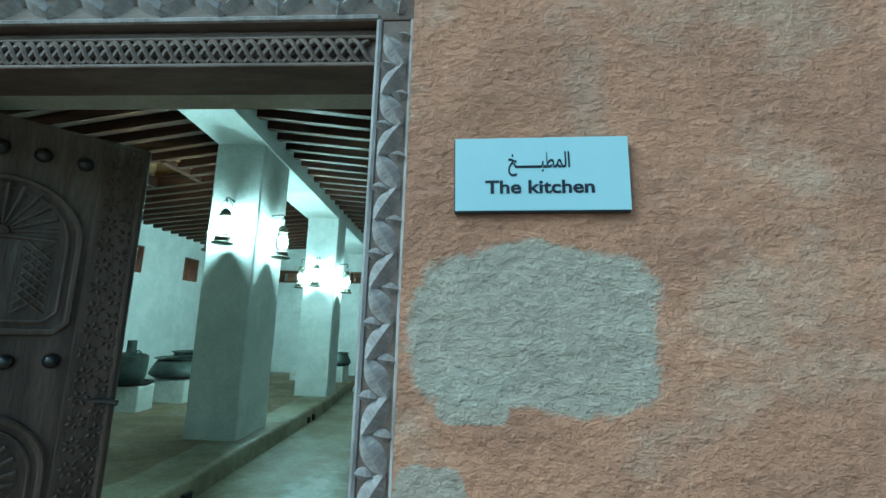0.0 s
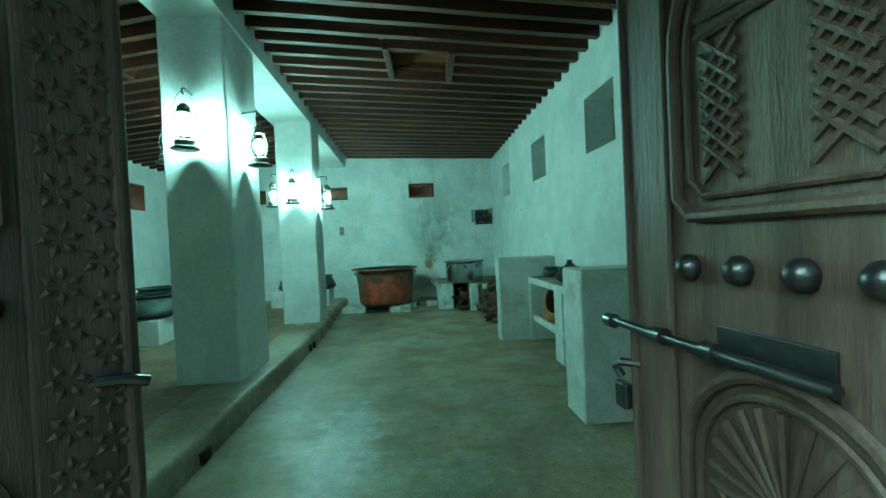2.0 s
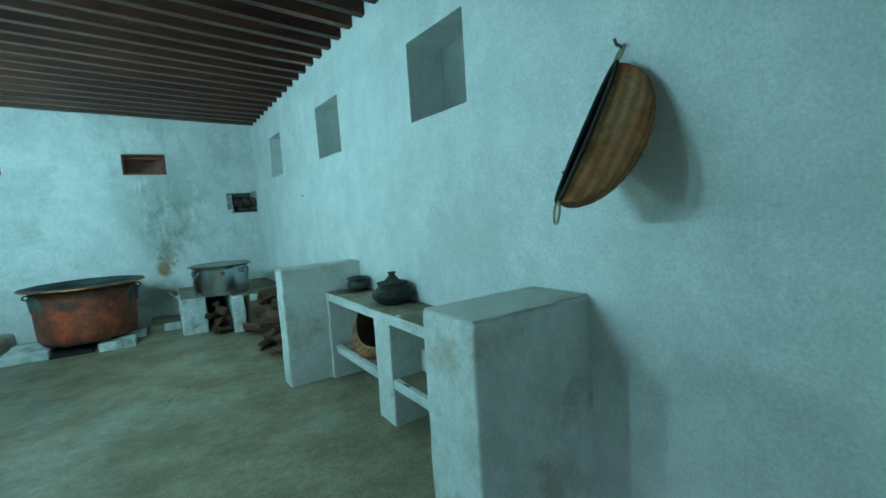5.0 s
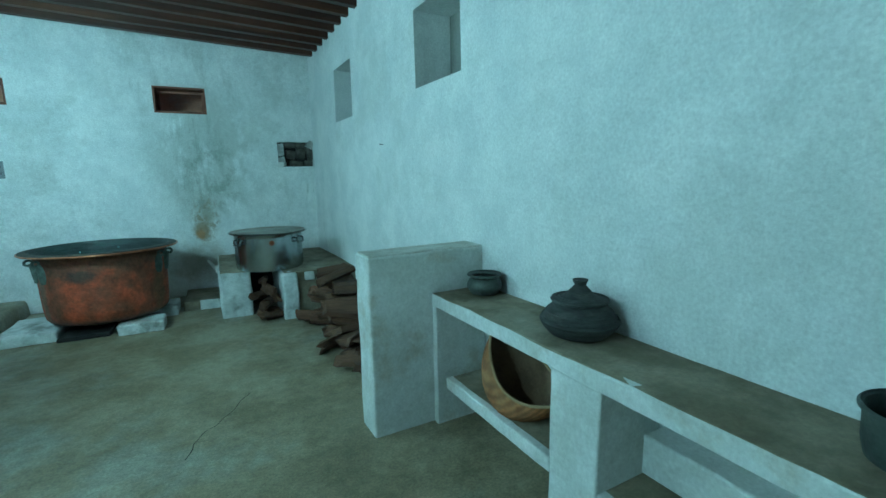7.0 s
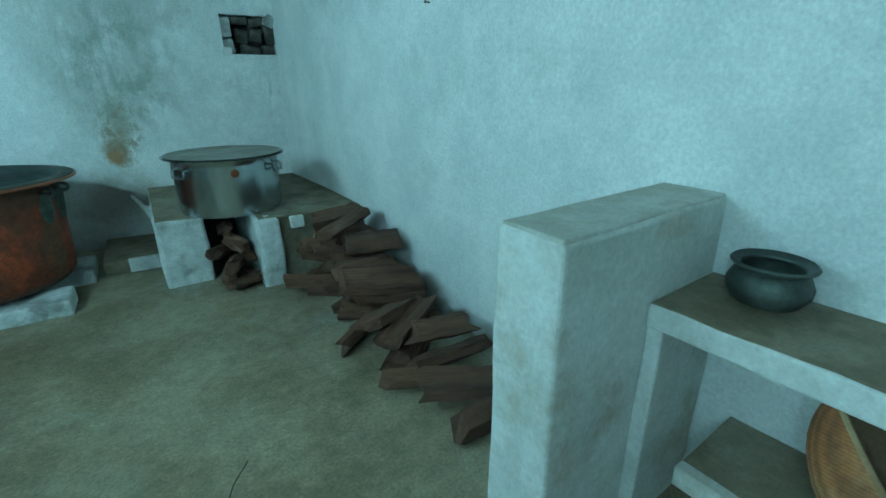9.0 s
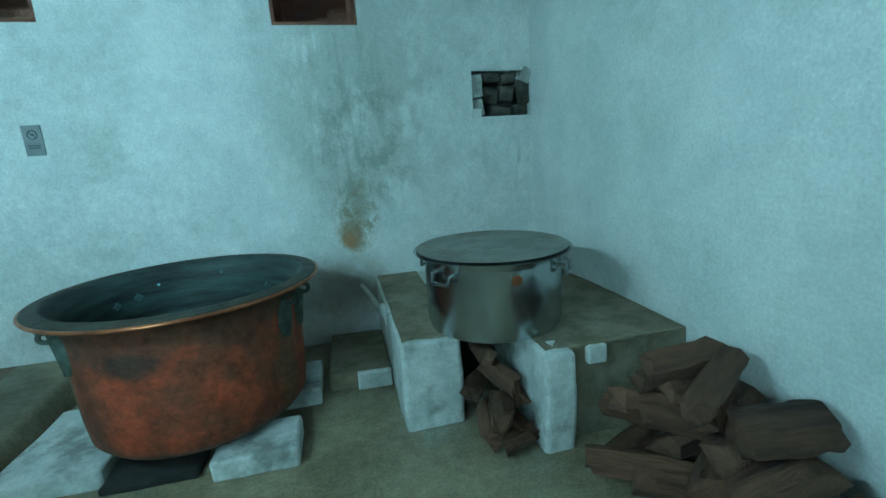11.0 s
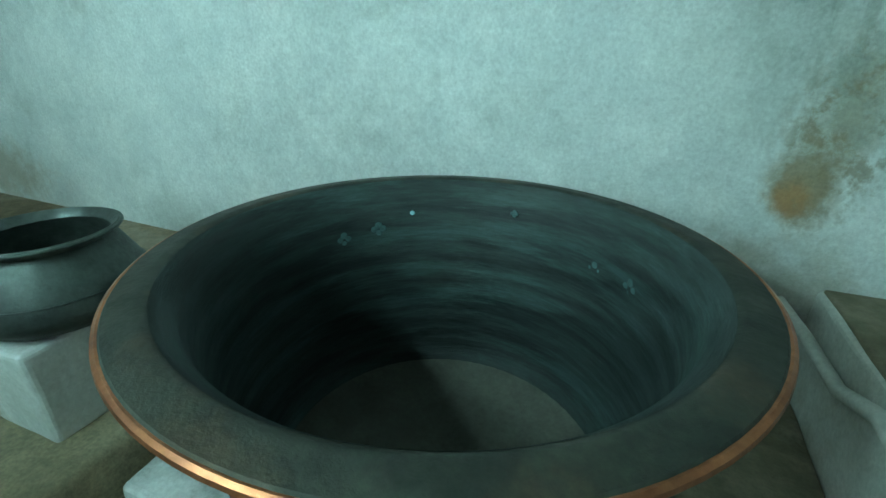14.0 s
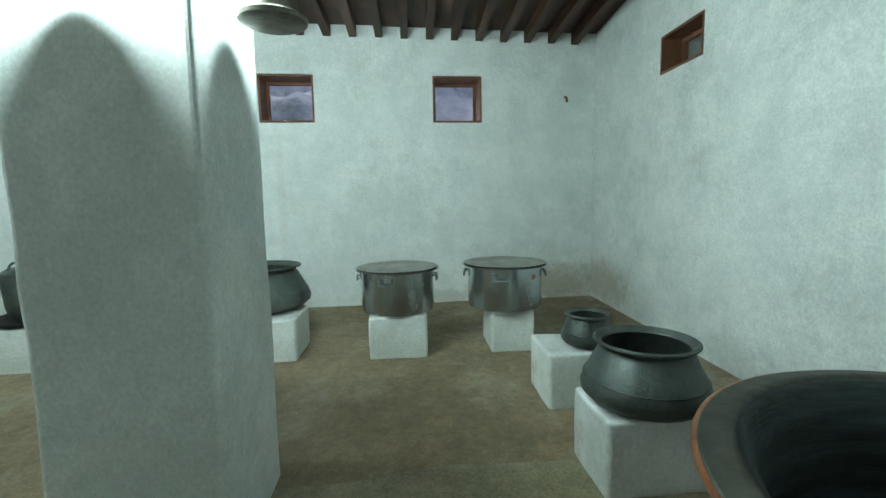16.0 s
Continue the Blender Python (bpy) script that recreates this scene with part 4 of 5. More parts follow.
    b0 = part("boss", boss, iron, leaf, "dark iron door stud", at=Matrix.Translation((0.188, y, 1.185)), smooth=True)
    for z in (1.185, 1.80, 0.47):
        for u in (0.188, 0.278, 0.373, 0.474):
            if (u, z) != (0.188, 1.185):
                again(b0, Matrix.Translation((u, y, z)))
    part("edge_bead", tube([(L - 0.02, y + side * 0.012, 0.08), (L - 0.02, y + side * 0.012, H - 0.02)], 0.009, 8), wood_door, leaf, smooth=True)
    if bolt:
        yb = y + side * 0.032
        part("bolt", tube([(0.217, yb, 1.064), (0.45, yb, 1.064), (0.455, yb, 1.064), (0.55, yb, 1.064), (0.705, yb, 1.068)], 0.0085, 12), iron, leaf, "polished iron sliding bolt", smooth=True)
        for u in (0.40, 0.52, 0.68):
            part("bolt_collar", tube([(u - 0.012, yb, 1.065), (u + 0.012, yb, 1.065)], 0.015, 12), iron, leaf, smooth=True)
        part("bolt_plate", box_bm(0.24, 0.42, min(y, y + side * 0.006), max(y, y + side * 0.006), 1.03, 1.10, 0.002), iron, leaf)
        part("hasp", tube([(0.62, y + side * 0.005, 0.985), (0.65, y + side * 0.03, 0.985), (0.675, y + side * 0.03, 0.97), (0.67, y + side * 0.02, 0.95)], 0.009, 8), iron, leaf, smooth=True)
        part("padlock", box_bm(0.645, 0.685, y + side * 0.02 - 0.01, y + side * 0.02 + 0.01, 0.885, 0.94, 0.006), iron, leaf, "small iron padlock")
    else:
        part("hasp", tube([(0.58, y + side * 0.004, 1.06), (0.62, y + side * 0.03, 1.06), (0.65, y + side * 0.03, 1.05)], 0.009, 8), iron, leaf, smooth=True)
    return leaf


door_leaf("door_1", (0.142, 1.09), 97.0, 1, "open carved dark wooden door leaf with iron studs and bolt", True)
door_leaf("door_2", (-1.285, 1.09), 49.5, -1, "open carved dark wooden door leaf in shadow", False)

# sign beside the door
sign = thing("sign", Matrix.Translation((0.409, 0.8905, 1.6385)) @ pose(0, 0, 0, 0, -1.3, 0) @ Matrix.Scale(1.03, 4), "white sign board lettered in Arabic and English", "sign")
part("board", box_bm(-0.146, 0.146, 0, 0.0125, -0.0655, 0.0655, 0.002), sign_edge, sign, "dark edge of the board")
part("face", box_bm(-0.144, 0.146, -0.002, -0.0002, -0.0625, 0.0655, 0.0005), sign_white, sign, "white printed face")


def lettering(text, size, x, z, parent, bold=0.0, width=None):
    cu = bpy.data.curves.new("lettering", "FONT")
    cu.body, cu.size, cu.extrude, cu.offset, cu.align_x = text, size, 0.0003, bold, "CENTER"
    ob = bpy.data.objects.new("lettering", cu)
    scene.collection.objects.link(ob)
    bpy.context.view_layer.update()
    me = bpy.data.meshes.new_from_object(ob.evaluated_get(bpy.context.evaluated_depsgraph_get()))
    bpy.data.objects.remove(ob)
    me.materials.clear()
    me.materials.append(ink)
    if width and len(me.vertices):
        xs = [v.co.x for v in me.vertices]
        f = width / (max(xs) - min(xs))
        mid = (max(xs) + min(xs)) / 2
        for v in me.vertices:
            v.co.x = (v.co.x - mid) * f
    o = new("lettering", me)
    o.parent = parent
    o.matrix_basis = Matrix.Translation((x, -0.0026, z)) @ pose(0, 0, 0, 90, 0, 0)
    return o


lettering("The kitchen", 0.0315, -0.003, -0.0325, sign, 0.0008, 0.181)
lettering("\ufea6\u0640\u0640\u0640\u0640\u0640\u0640\ufe92\ufec4\ufee4\ufedf\ufe8d", 0.038, -0.003, 0.012, sign, 0.0006, 0.103)

# ---- serving counter along the east wall ----
def in_east(name, bm, material, label, category):
    return structure(part(name, bm, material, at=EAST), label, category)


def pier(v0, v1, depth, h, seed, label):
    p = tagged(thing("masonry_pier", EAST, label, "pier"), kind="structure")
    part("body", rough_box(-depth, 0.02, v0, v1, -0.02, h, 0.014, 0.006, 0.09, seed=seed), plaster_block, p)
    part("coping", rough_box(-depth + 0.008, 0.015, v0 + 0.008, v1 - 0.008, h - 0.012, h + 0.006, 0.006, 0.004, 0.09, seed=seed + 1), plaster_grey, p, "worn grey top")
    return p


pier(-1.15, -0.775, 0.685, 1.05, 3, "white plastered masonry pier at the counter's end")
pier(1.485, 1.70, 0.735, 1.045, 5, "white plastered masonry pier at the counter's end")
counter = tagged(thing("counter", EAST, "built-in plastered counter with open bays and a worn brown top", "counter"), kind="structure")
CT, CD = 0.800, 0.36
part("front_edge", rough_box(-CD, -CD + 0.05, -0.775, 1.484, CT - 0.075, CT - 0.002, 0.008, 0.004, 0.08, seed=2), plaster_block, counter)
part("worktop", rough_box(-CD + 0.004, 0.015, -0.773, 1.483, CT - 0.07, CT, 0.006, 0.003, 0.09, seed=4), counter_top, counter, "worn brown top")
part("post", rough_box(-CD + 0.003, -0.02, 0.24, 0.49, -0.02, CT - 0.07, 0.01, 0.005, 0.08, seed=6), plaster_block, counter)
part("end_post", rough_box(-CD + 0.003, -0.02, 1.435, 1.484, -0.02, CT - 0.07, 0.008, 0.004, 0.08, seed=7), plaster_block, counter)
for a, b in ((-0.773, 0.242), (0.488, 1.337)):
    part("shelf_edge", rough_box(-CD + 0.006, -CD + 0.05, a, b, 0.27, 0.338, 0.007, 0.004, 0.08, seed=8), plaster_block, counter)
    part("shelf", rough_box(-CD + 0.012, 0.01, a, b, 0.275, 0.336, 0.006, 0.003, 0.09, seed=9), counter_top, counter, "worn brown shelf")
part("inner_ledge", rough_box(-0.12, 0.01, -0.77, 0.239, 0.338, 0.50, 0.01, 0.005, 0.09, seed=10), plaster_block, counter)


def on_east(x, v, z, turn=0):
    return EAST @ Matrix.Translation((x, v, z)) @ pose(0, 0, 0, 0, 0, turn)


def pot_shape(profile, wall=0.006):
    """Close an outer profile (from base to lip) with an inner skin."""
    inner_ = [(max(0.0, r - wall), z + wall) for r, z in profile[::-1] if r > wall]
    return [(0, profile[0][1]), *profile, *inner_, (0, profile[0][1] + wall)]


small_pot = thing("cooking_pot", on_east(-0.113, 1.30, CT), "small black cooking pot with a flared rim on the counter", "pot")
part("body", lathe(pot_shape([(0.05, 0.0), (0.078, 0.01), (0.098, 0.04), (0.10, 0.06), (0.088, 0.088), (0.078, 0.098), (0.08, 0.104), (0.098, 0.112), (0.10, 0.116)]), 40), dark_pot, small_pot, smooth=True)
lid_pot = thing("lidded_pot", on_east(-0.150, 0.545, CT) @ Matrix.Scale(1.03, 4), "wide black clay pot with a knobbed lid on the counter", "pot")
part("body", lathe([(0, 0), (0.085, 0.0), (0.118, 0.012), (0.140, 0.035), (0.156, 0.062), (0.158, 0.068), (0.153, 0.075), (0.128, 0.108), (0.104, 0.136), (0.098, 0.146), (0, 0.146)], 48), clay_pot, lid_pot, smooth=True)
part("lid", lathe([(0.100, 0.140), (0.114, 0.146), (0.116, 0.151), (0.108, 0.155), (0.066, 0.163), (0.046, 0.182), (0.027, 0.203), (0.022, 0.208), (0.024, 0.214), (0.031, 0.228), (0.030, 0.231), (0.022, 0.229), (0, 0.224)], 48), clay_pot, lid_pot, "knobbed clay lid", smooth=True)
for r_, z in ((0.110, 0.154), (0.094, 0.158), (0.078, 0.161)):
    part("lid_ridge", tube([(r_ * math.cos(2 * math.pi * i / 40), r_ * math.sin(2 * math.pi * i / 40), z) for i in range(40)], 0.0032, 6, closed=True), clay_pot, lid_pot, smooth=True)
for r_, z in ((0.150, 0.080), (0.131, 0.105)):
    part("ridge", tube([(r_ * math.cos(2 * math.pi * i / 44), r_ * math.sin(2 * math.pi * i / 44), z) for i in range(44)], 0.0026, 6, closed=True), clay_pot, lid_pot, smooth=True)
pan = thing("cooking_pan", on_east(-0.14, -0.48, CT) @ Matrix.Scale(0.92, 4), "open black cooking pan on the counter", "pan")
part("body", lathe(pot_shape([(0.095, 0.0), (0.115, 0.01), (0.124, 0.05), (0.126, 0.11), (0.130, 0.132), (0.138, 0.136), (0.138, 0.142)]), 44), dark_pot, pan, smooth=True)


def woven_bag(name, centre, axis, side, depth, half, width, deep, mat_out, label, category, loops=True, belly=0.0, sag=0.0, slump=0.0):
    """A slack palm-leaf bag: an elliptic mouth in the plane of axis and side, bulging along depth. belly: how much wider it is below the mouth; sag: how far one lip droops."""
    a, b, d = Vector(axis).normalized(), Vector(side).normalized(), Vector(depth).normalized()
    bag = thing(name, Matrix.Translation(centre), label, category)
    U, V = 48, 40

    def place(s, t, k):
        ss = math.sin(s) ** 0.85
        rib = 1 + 0.025 * noise.noise(Vector((s * 2, t * 2, half * 9))) + 0.008 * math.sin(s * 40) * math.sin(t)
        wide = width * (1 + belly * math.sin(t) ** 1.3)
        droop = sag * math.sin(s) ** 2 * (1 - slump * math.cos(s)) * ((1 + math.cos(t)) / 2) ** 2
        return a * (half * k * math.cos(s)) + (b * (wide * math.cos(t)) + d * (deep * math.sin(t) ** 0.8)) * ss * k * rib + d * droop

    def skin(k):
        bm = bmesh.new()
        rows_ = [[bm.verts.new(place(math.pi * i / U, math.pi * j / V, k)) for j in range(V + 1)] for i in range(1, U)]
        for p, q in zip(rows_, rows_[1:]):
            for j in range(V):
                bm.faces.new((p[j], p[j + 1], q[j + 1], q[j]))
        for row, s in ((rows_[0], 1), (rows_[-1], -1)):
            tip = bm.verts.new(a * (half * k * s))
            for j in range(V):
                bm.faces.new((row[j], row[j + 1], tip))
        bmesh.ops.recalc_face_normals(bm, faces=bm.faces[:])
        return bm
    part("outside", skin(1.0), mat_out, bag, smooth=True)
    # inner skin takes a darker material, so its shade is in the colour
    part("inside", skin(0.965), palm_dark if loops else palm_inside, bag, "inside of the bag, darkened for shade", smooth=True)
    rim = [a * half] + [place(math.pi * i / 40, 0, 1) for i in range(1, 40)] + [a * -half] + [place(math.pi * i / 40, math.pi, 1) for i in range(39, 0, -1)]
    part("binding", tube(rim, 0.009 if loops else 0.007, 7, closed=True), palm_dark if loops else palm_weave_pale, bag, "bound rim", smooth=True)
    if loops:
        for s, run in ((1, a), (-1, Vector((-0.12, 0.02, -1)).normalized())):
            c = a * (half * s)
            pts = [c + run * (0.043 * (1 - math.cos(t))) + b * (0.024 * math.sin(t)) for t in [2 * math.pi * i / 20 for i in range(20)]]
            part("loop", tube(pts, 0.0055, 6, closed=True), rope, bag, "pale rope loop", smooth=True)
    return bag


woven_bag("palm_bag", (1.112, 3.65, 1.76), (0.535, -0.03, 0.845), (0.358, 0.915, -0.195), (0.714, -0.378, -0.465), 0.314, 0.05, 0.205, palm_weave,
          "brown woven palm bag with a black rim hanging on the wall", "bag", belly=5.0)
bag_hook = thing("wall_peg", on_east(0.0, -1.36, 2.085), "small iron peg in the wall", "peg")
part("peg", tube([(0.03, 0, 0), (-0.05, 0, 0.01), (-0.065, 0, 0.03)], 0.007, 8), iron, bag_hook)
basket = woven_bag("palm_basket", EAST @ Vector((-0.165, 0.86, 0.552)), (0.0, 0.9, 0.414), (-0.949, -0.116, 0.252), (-0.28, 0.40, -0.87), 0.26, 0.135, 0.215, palm_weave,
                   "slumped brown palm basket with a frayed pale rim on the shelf", "basket", loops=False, belly=0.25, sag=0.10, slump=0.55)
part("twine", tube([(0.0, -0.22, -0.095), (-0.02, -0.255, -0.115), (-0.03, -0.285, -0.155), (-0.025, -0.295, -0.19)], 0.009, 7), rope, basket, "pale twisted palm cord")
part("twine", tube([(-0.01, -0.215, -0.10), (-0.04, -0.25, -0.125), (-0.05, -0.27, -0.17)], 0.007, 7), rope, basket)


# ---- the great cauldron ----
CX, CY, CZ = -1.277, 9.80, 0.082
cauldron = thing("cauldron", Matrix.Translation((CX, CY, CZ)) @ Matrix.Diagonal((1.08, 1.04, 1.015, 1)), "huge tarnished copper cauldron with a wide rim on low blocks", "cauldron")
part("body", lathe([(0, 0.014), (0.28, 0.02), (0.39, 0.030), (0.452, 0.050), (0.480, 0.088), (0.490, 0.18), (0.495, 0.30), (0.500, 0.45), (0.505, 0.60), (0.510, 0.685), (0.526, 0.705)], 96), copper, cauldron, "reddish tarnished copper side", smooth=True)
part("lining", lathe([(0.536, 0.734), (0.524, 0.72), (0.502, 0.69), (0.484, 0.60), (0.477, 0.45), (0.470, 0.30), (0.460, 0.18), (0.442, 0.10), (0.40, 0.066), (0.34, 0.045), (0.20, 0.036), (0, 0.034)], 96), tinned, cauldron, "tinned inside, darkened for its shadow", smooth=True)
part("rim", lathe([(0.524, 0.706), (0.56, 0.706), (0.600, 0.714), (0.607, 0.722), (0.600, 0.731), (0.56, 0.738), (0.548, 0.739), (0.536, 0.733), (0.526, 0.72)], 96), rim_metal, cauldron, "broad flat bronze rim", smooth=True)
part("bottom", lathe([(0.425, 0.085), (0.36, 0.052), (0.20, 0.041), (0, 0.039)], 64), cauldron_dust, cauldron, "dusty grey inner bottom", smooth=True)
part("rim_edge", tube([(0.606 * math.cos(2 * math.pi * i / 96), 0.606 * math.sin(2 * math.pi * i / 96), 0.719) for i in range(96)], 0.009, 8, closed=True), rim_copper, cauldron, "bare copper rim edge", smooth=True)
# each handle: two leaf-shaped bronze lugs with eyes under the rim
for deg in (-156, -140, -26, -8, 36, 53, 135, 149):
    h = pose(0, 0, 0, 0, 0, deg)
    bm = bmesh.new()
    rings = []
    for i in range(13):
        f = i / 12
        w = 0.007 + 0.044 * math.sin(math.pi * min(1.0, 0.10 + 0.86 * f)) ** 0.8
        z = 0.455 + 0.185 * f
        r0 = 0.500 + (z - 0.45) * 0.035
        rings.append([bm.verts.new((r0 - 0.002, -w, z)), bm.verts.new((r0 + 0.011 + 0.008 * f, -w * 0.8, z)), bm.verts.new((r0 + 0.020 + 0.016 * f, 0, z)), bm.verts.new((r0 + 0.011 + 0.008 * f, w * 0.8, z)), bm.verts.new((r0 - 0.002, w, z))])
    for p, q in zip(rings, rings[1:]):
        for i in range(4):
            bm.faces.new((p[i], p[i + 1], q[i + 1], q[i]))
        bm.faces.new((p[4], p[0], q[0], q[4]))
    bm.faces.new(rings[0])
    bm.faces.new(rings[-1][::-1])
    bmesh.ops.recalc_face_normals(bm, faces=bm.faces[:])
    lug = part("handle_lug", bm, verdigris, cauldron, "green leaf-shaped bronze lug", at=h, smooth=True)
    part("eye", tube([(0.540 + 0.028 * math.cos(t), 0.0, 0.648 + 0.024 * math.sin(t)) for t in [2 * math.pi * i / 16 for i in range(16)]], 0.0105, 8, closed=True), verdigris, lug, smooth=True)
# pale tinned blotches and a rivet on the inner wall
for deg, z, s in ((37, 0.565, 0.030), (52.5, 0.555, 0.030), (85, 0.655, 0.014), (136, 0.59, 0.027), (149.5, 0.575, 0.027)):
    r = 0.4835
    for dx, dz in ((-1, 0), (1, 0), (0, 1), (0, -1)):
        a = radians(deg) + dx * s * 0.5 / r
        part("tin_blotch", lathe([(s * 0.45, 0), (s * 0.3, 0.0015), (0, 0.002)], 10, m=Matrix.Translation((r * math.cos(a), r * math.sin(a), z + dz * s * 0.5)) @ pose(0, 0, 0, 0, -90, math.degrees(a)) ), tin_pale, cauldron)
part("rivet", lathe([(0.008, 0), (0.006, 0.004), (0, 0.005)], 10, m=Matrix.Translation((0.4875 * math.cos(radians(123)), 0.4875 * math.sin(radians(123)), 0.635)) @ pose(0, 0, 0, 0, -90, 123)), sign_white, cauldron, "pale rivet")
for x0, x1, y0, y1, h, sd in ((-2.10, -1.64, 9.40, 10.05, 0.102, 1), (-1.16, -0.77, 9.28, 9.56, 0.102, 2), (-0.98, -0.68, 9.80, 10.2, 0.102, 3)):
    b = thing("support_block", Matrix.Translation(((x0 + x1) / 2, (y0 + y1) / 2, 0)), "low whitewashed masonry block under the cauldron", "block", "blocks under the cauldron")
    part("block", rough_box(x0 - (x0 + x1) / 2, x1 - (x0 + x1) / 2, y0 - (y0 + y1) / 2, y1 - (y0 + y1) / 2, -0.01, h, 0.02, 0.009, 0.06, seed=sd), plaster_sooty, b)
ash = thing("ash_bed", Matrix.Translation((-1.42, 9.47, 0)), "black soot and ash bed under the cauldron", "ash")
part("bed", rough_box(-0.22, 0.19, -0.13, 0.3, -0.005, 0.035, 0.015, 0.012, 0.05, seed=9), soot, ash)

# ---- corner stove ----
stove = tagged(thing("stove", Matrix(), "whitewashed masonry hearth with a fire gap between two cheeks", "stove"), kind="structure")
part("cheek", rough_box(-0.25, 0.065, 9.36, 10.0, -0.02, 0.485, 0.025, 0.012, 0.07, seed=1), plaster_sooty, stove, "sooty whitewashed cheek")
part("cheek", rough_box(0.345, 0.50, 8.99, 10.0, -0.02, 0.485, 0.025, 0.012, 0.07, seed=2), plaster_sooty, stove, "sooty whitewashed cheek")
part("back", rough_box(-0.25, 1.12, 9.97, 10.72, -0.02, 0.482, 0.02, 0.008, 0.09, seed=3), plaster_grey, stove, "worn brown hearth top")
# brown material imitates the cheek's shadow on this side
part("side", rough_box(0.485, 1.16, 9.07, 9.99, -0.02, 0.483, 0.02, 0.01, 0.09, seed=4), counter_top, stove, "hearth side darkened for the cheek's shadow")
part("patch", rough_box(0.58, 0.68, 9.03, 9.10, 0.39, 0.484, 0.012, 0.007, 0.04, seed=14), plaster_block, stove, "small whitewashed stone")
part("hearth_top", rough_box(-0.235, 0.07, 9.39, 10.69, 0.475, 0.493, 0.006, 0.004, 0.09, seed=5), counter_top, stove, "worn brown top")
part("hearth_top", rough_box(0.37, 1.12, 9.05, 10.69, 0.473, 0.491, 0.006, 0.004, 0.09, seed=6), counter_top, stove, "worn brown top")
part("fire_back", rough_box(0.07, 0.33, 9.85, 9.965, -0.01, 0.475, 0.01, 0.006, 0.09, seed=7), soot, stove, "soot-black fire back")
step = tagged(thing("low_step", Matrix.Translation((-0.37, 10.2, 0)), "low brown plastered step with a white nosing", "step"), kind="structure")
part("tread", rough_box(-0.26, 0.12, -0.28, 0.4, -0.01, 0.10, 0.02, 0.01, 0.06, seed=3), counter_top, step)
part("nosing", rough_box(-0.10, 0.115, -0.315, -0.27, -0.01, 0.105, 0.012, 0.008, 0.05, seed=4), plaster_sooty, step, "white nosing")
ridge = tagged(thing("plaster_ridge", Matrix(), "crumbling white plaster fillet beside the hearth", "plaster fillet"), kind="structure")
part("fillet", tube([(-0.36, 10.66, 0.44), (-0.31, 10.5, 0.40), (-0.27, 10.3, 0.36), (-0.265, 10.1, 0.44), (-0.255, 9.9, 0.40)], [0.016, 0.02, 0.022, 0.024, 0.014], 9), plaster_grey, ridge, smooth=True)


def stock_pot(m, r, h, label, lid=True, group="", red=True, grips=(-115, -20, 65, 160), seal=-62):
    p = thing("stock_pot", m, label, "pot", group)
    part("body", lathe([(0, 0), (r * 0.90, 0.0), (r * 0.975, 0.012), (r, 0.05), (r, h * 0.88), (r * 1.005, h * 0.97), (r * 1.02, h - 0.006), (r * 1.15, h), (r * 1.16, h + 0.006), (r * 1.02, h + 0.004), (r * 0.985, h - 0.006), (r * 0.98, 0.06), (r * 0.9, 0.02), (0, 0.015)], 72), steel, p, "dented aluminium body", smooth=True)
    if lid:
        part("lid", lathe([(0, h + 0.002), (r * 0.6, h + 0.004), (r * 0.93, h - 0.002), (r * 1.03, h + 0.008), (r * 1.10, h + 0.013), (r * 1.11, h + 0.016), (r * 1.03, h + 0.014), (r * 0.93, h + 0.004), (r * 0.6, h + 0.01), (0, h + 0.009)], 72), steel_lid, p, "flat tin tray lid", smooth=True)
    for deg in grips:
        g = pose(0, 0, 0, 0, 0, deg)
        k = r / 0.37
        hd = part("handle", tube([g @ Vector(q) for q in ((r, -0.065 * k, h * 0.86), (r + 0.035 * k, -0.06 * k, h * 0.85), (r + 0.04 * k, -0.055 * k, h * 0.74), (r + 0.04 * k, 0.055 * k, h * 0.74), (r + 0.035 * k, 0.06 * k, h * 0.85), (r, 0.065 * k, h * 0.86))], 0.010 * k, 8), steel, p, "cast handle", smooth=True)
    if red:
        part("seal", lathe([(0.028 * r / 0.37, 0), (0.024 * r / 0.37, 0.002), (0, 0.0025)], 16, m=pose(0, 0, 0, 0, 0, seal) @ Matrix.Translation((r, 0, h * 0.78)) @ pose(0, 0, 0, 0, 90, 0)), rim_copper, p, "round orange sticker")
    return p


stock_pot(Matrix.Translation((0.29, 9.50, 0.493)) @ pose(0, 0, 0, 0, 0, 8), 0.355, 0.40, "large aluminium stock pot with a flat lid on the hearth", grips=(-156, -48, 26, 134), seal=-99)


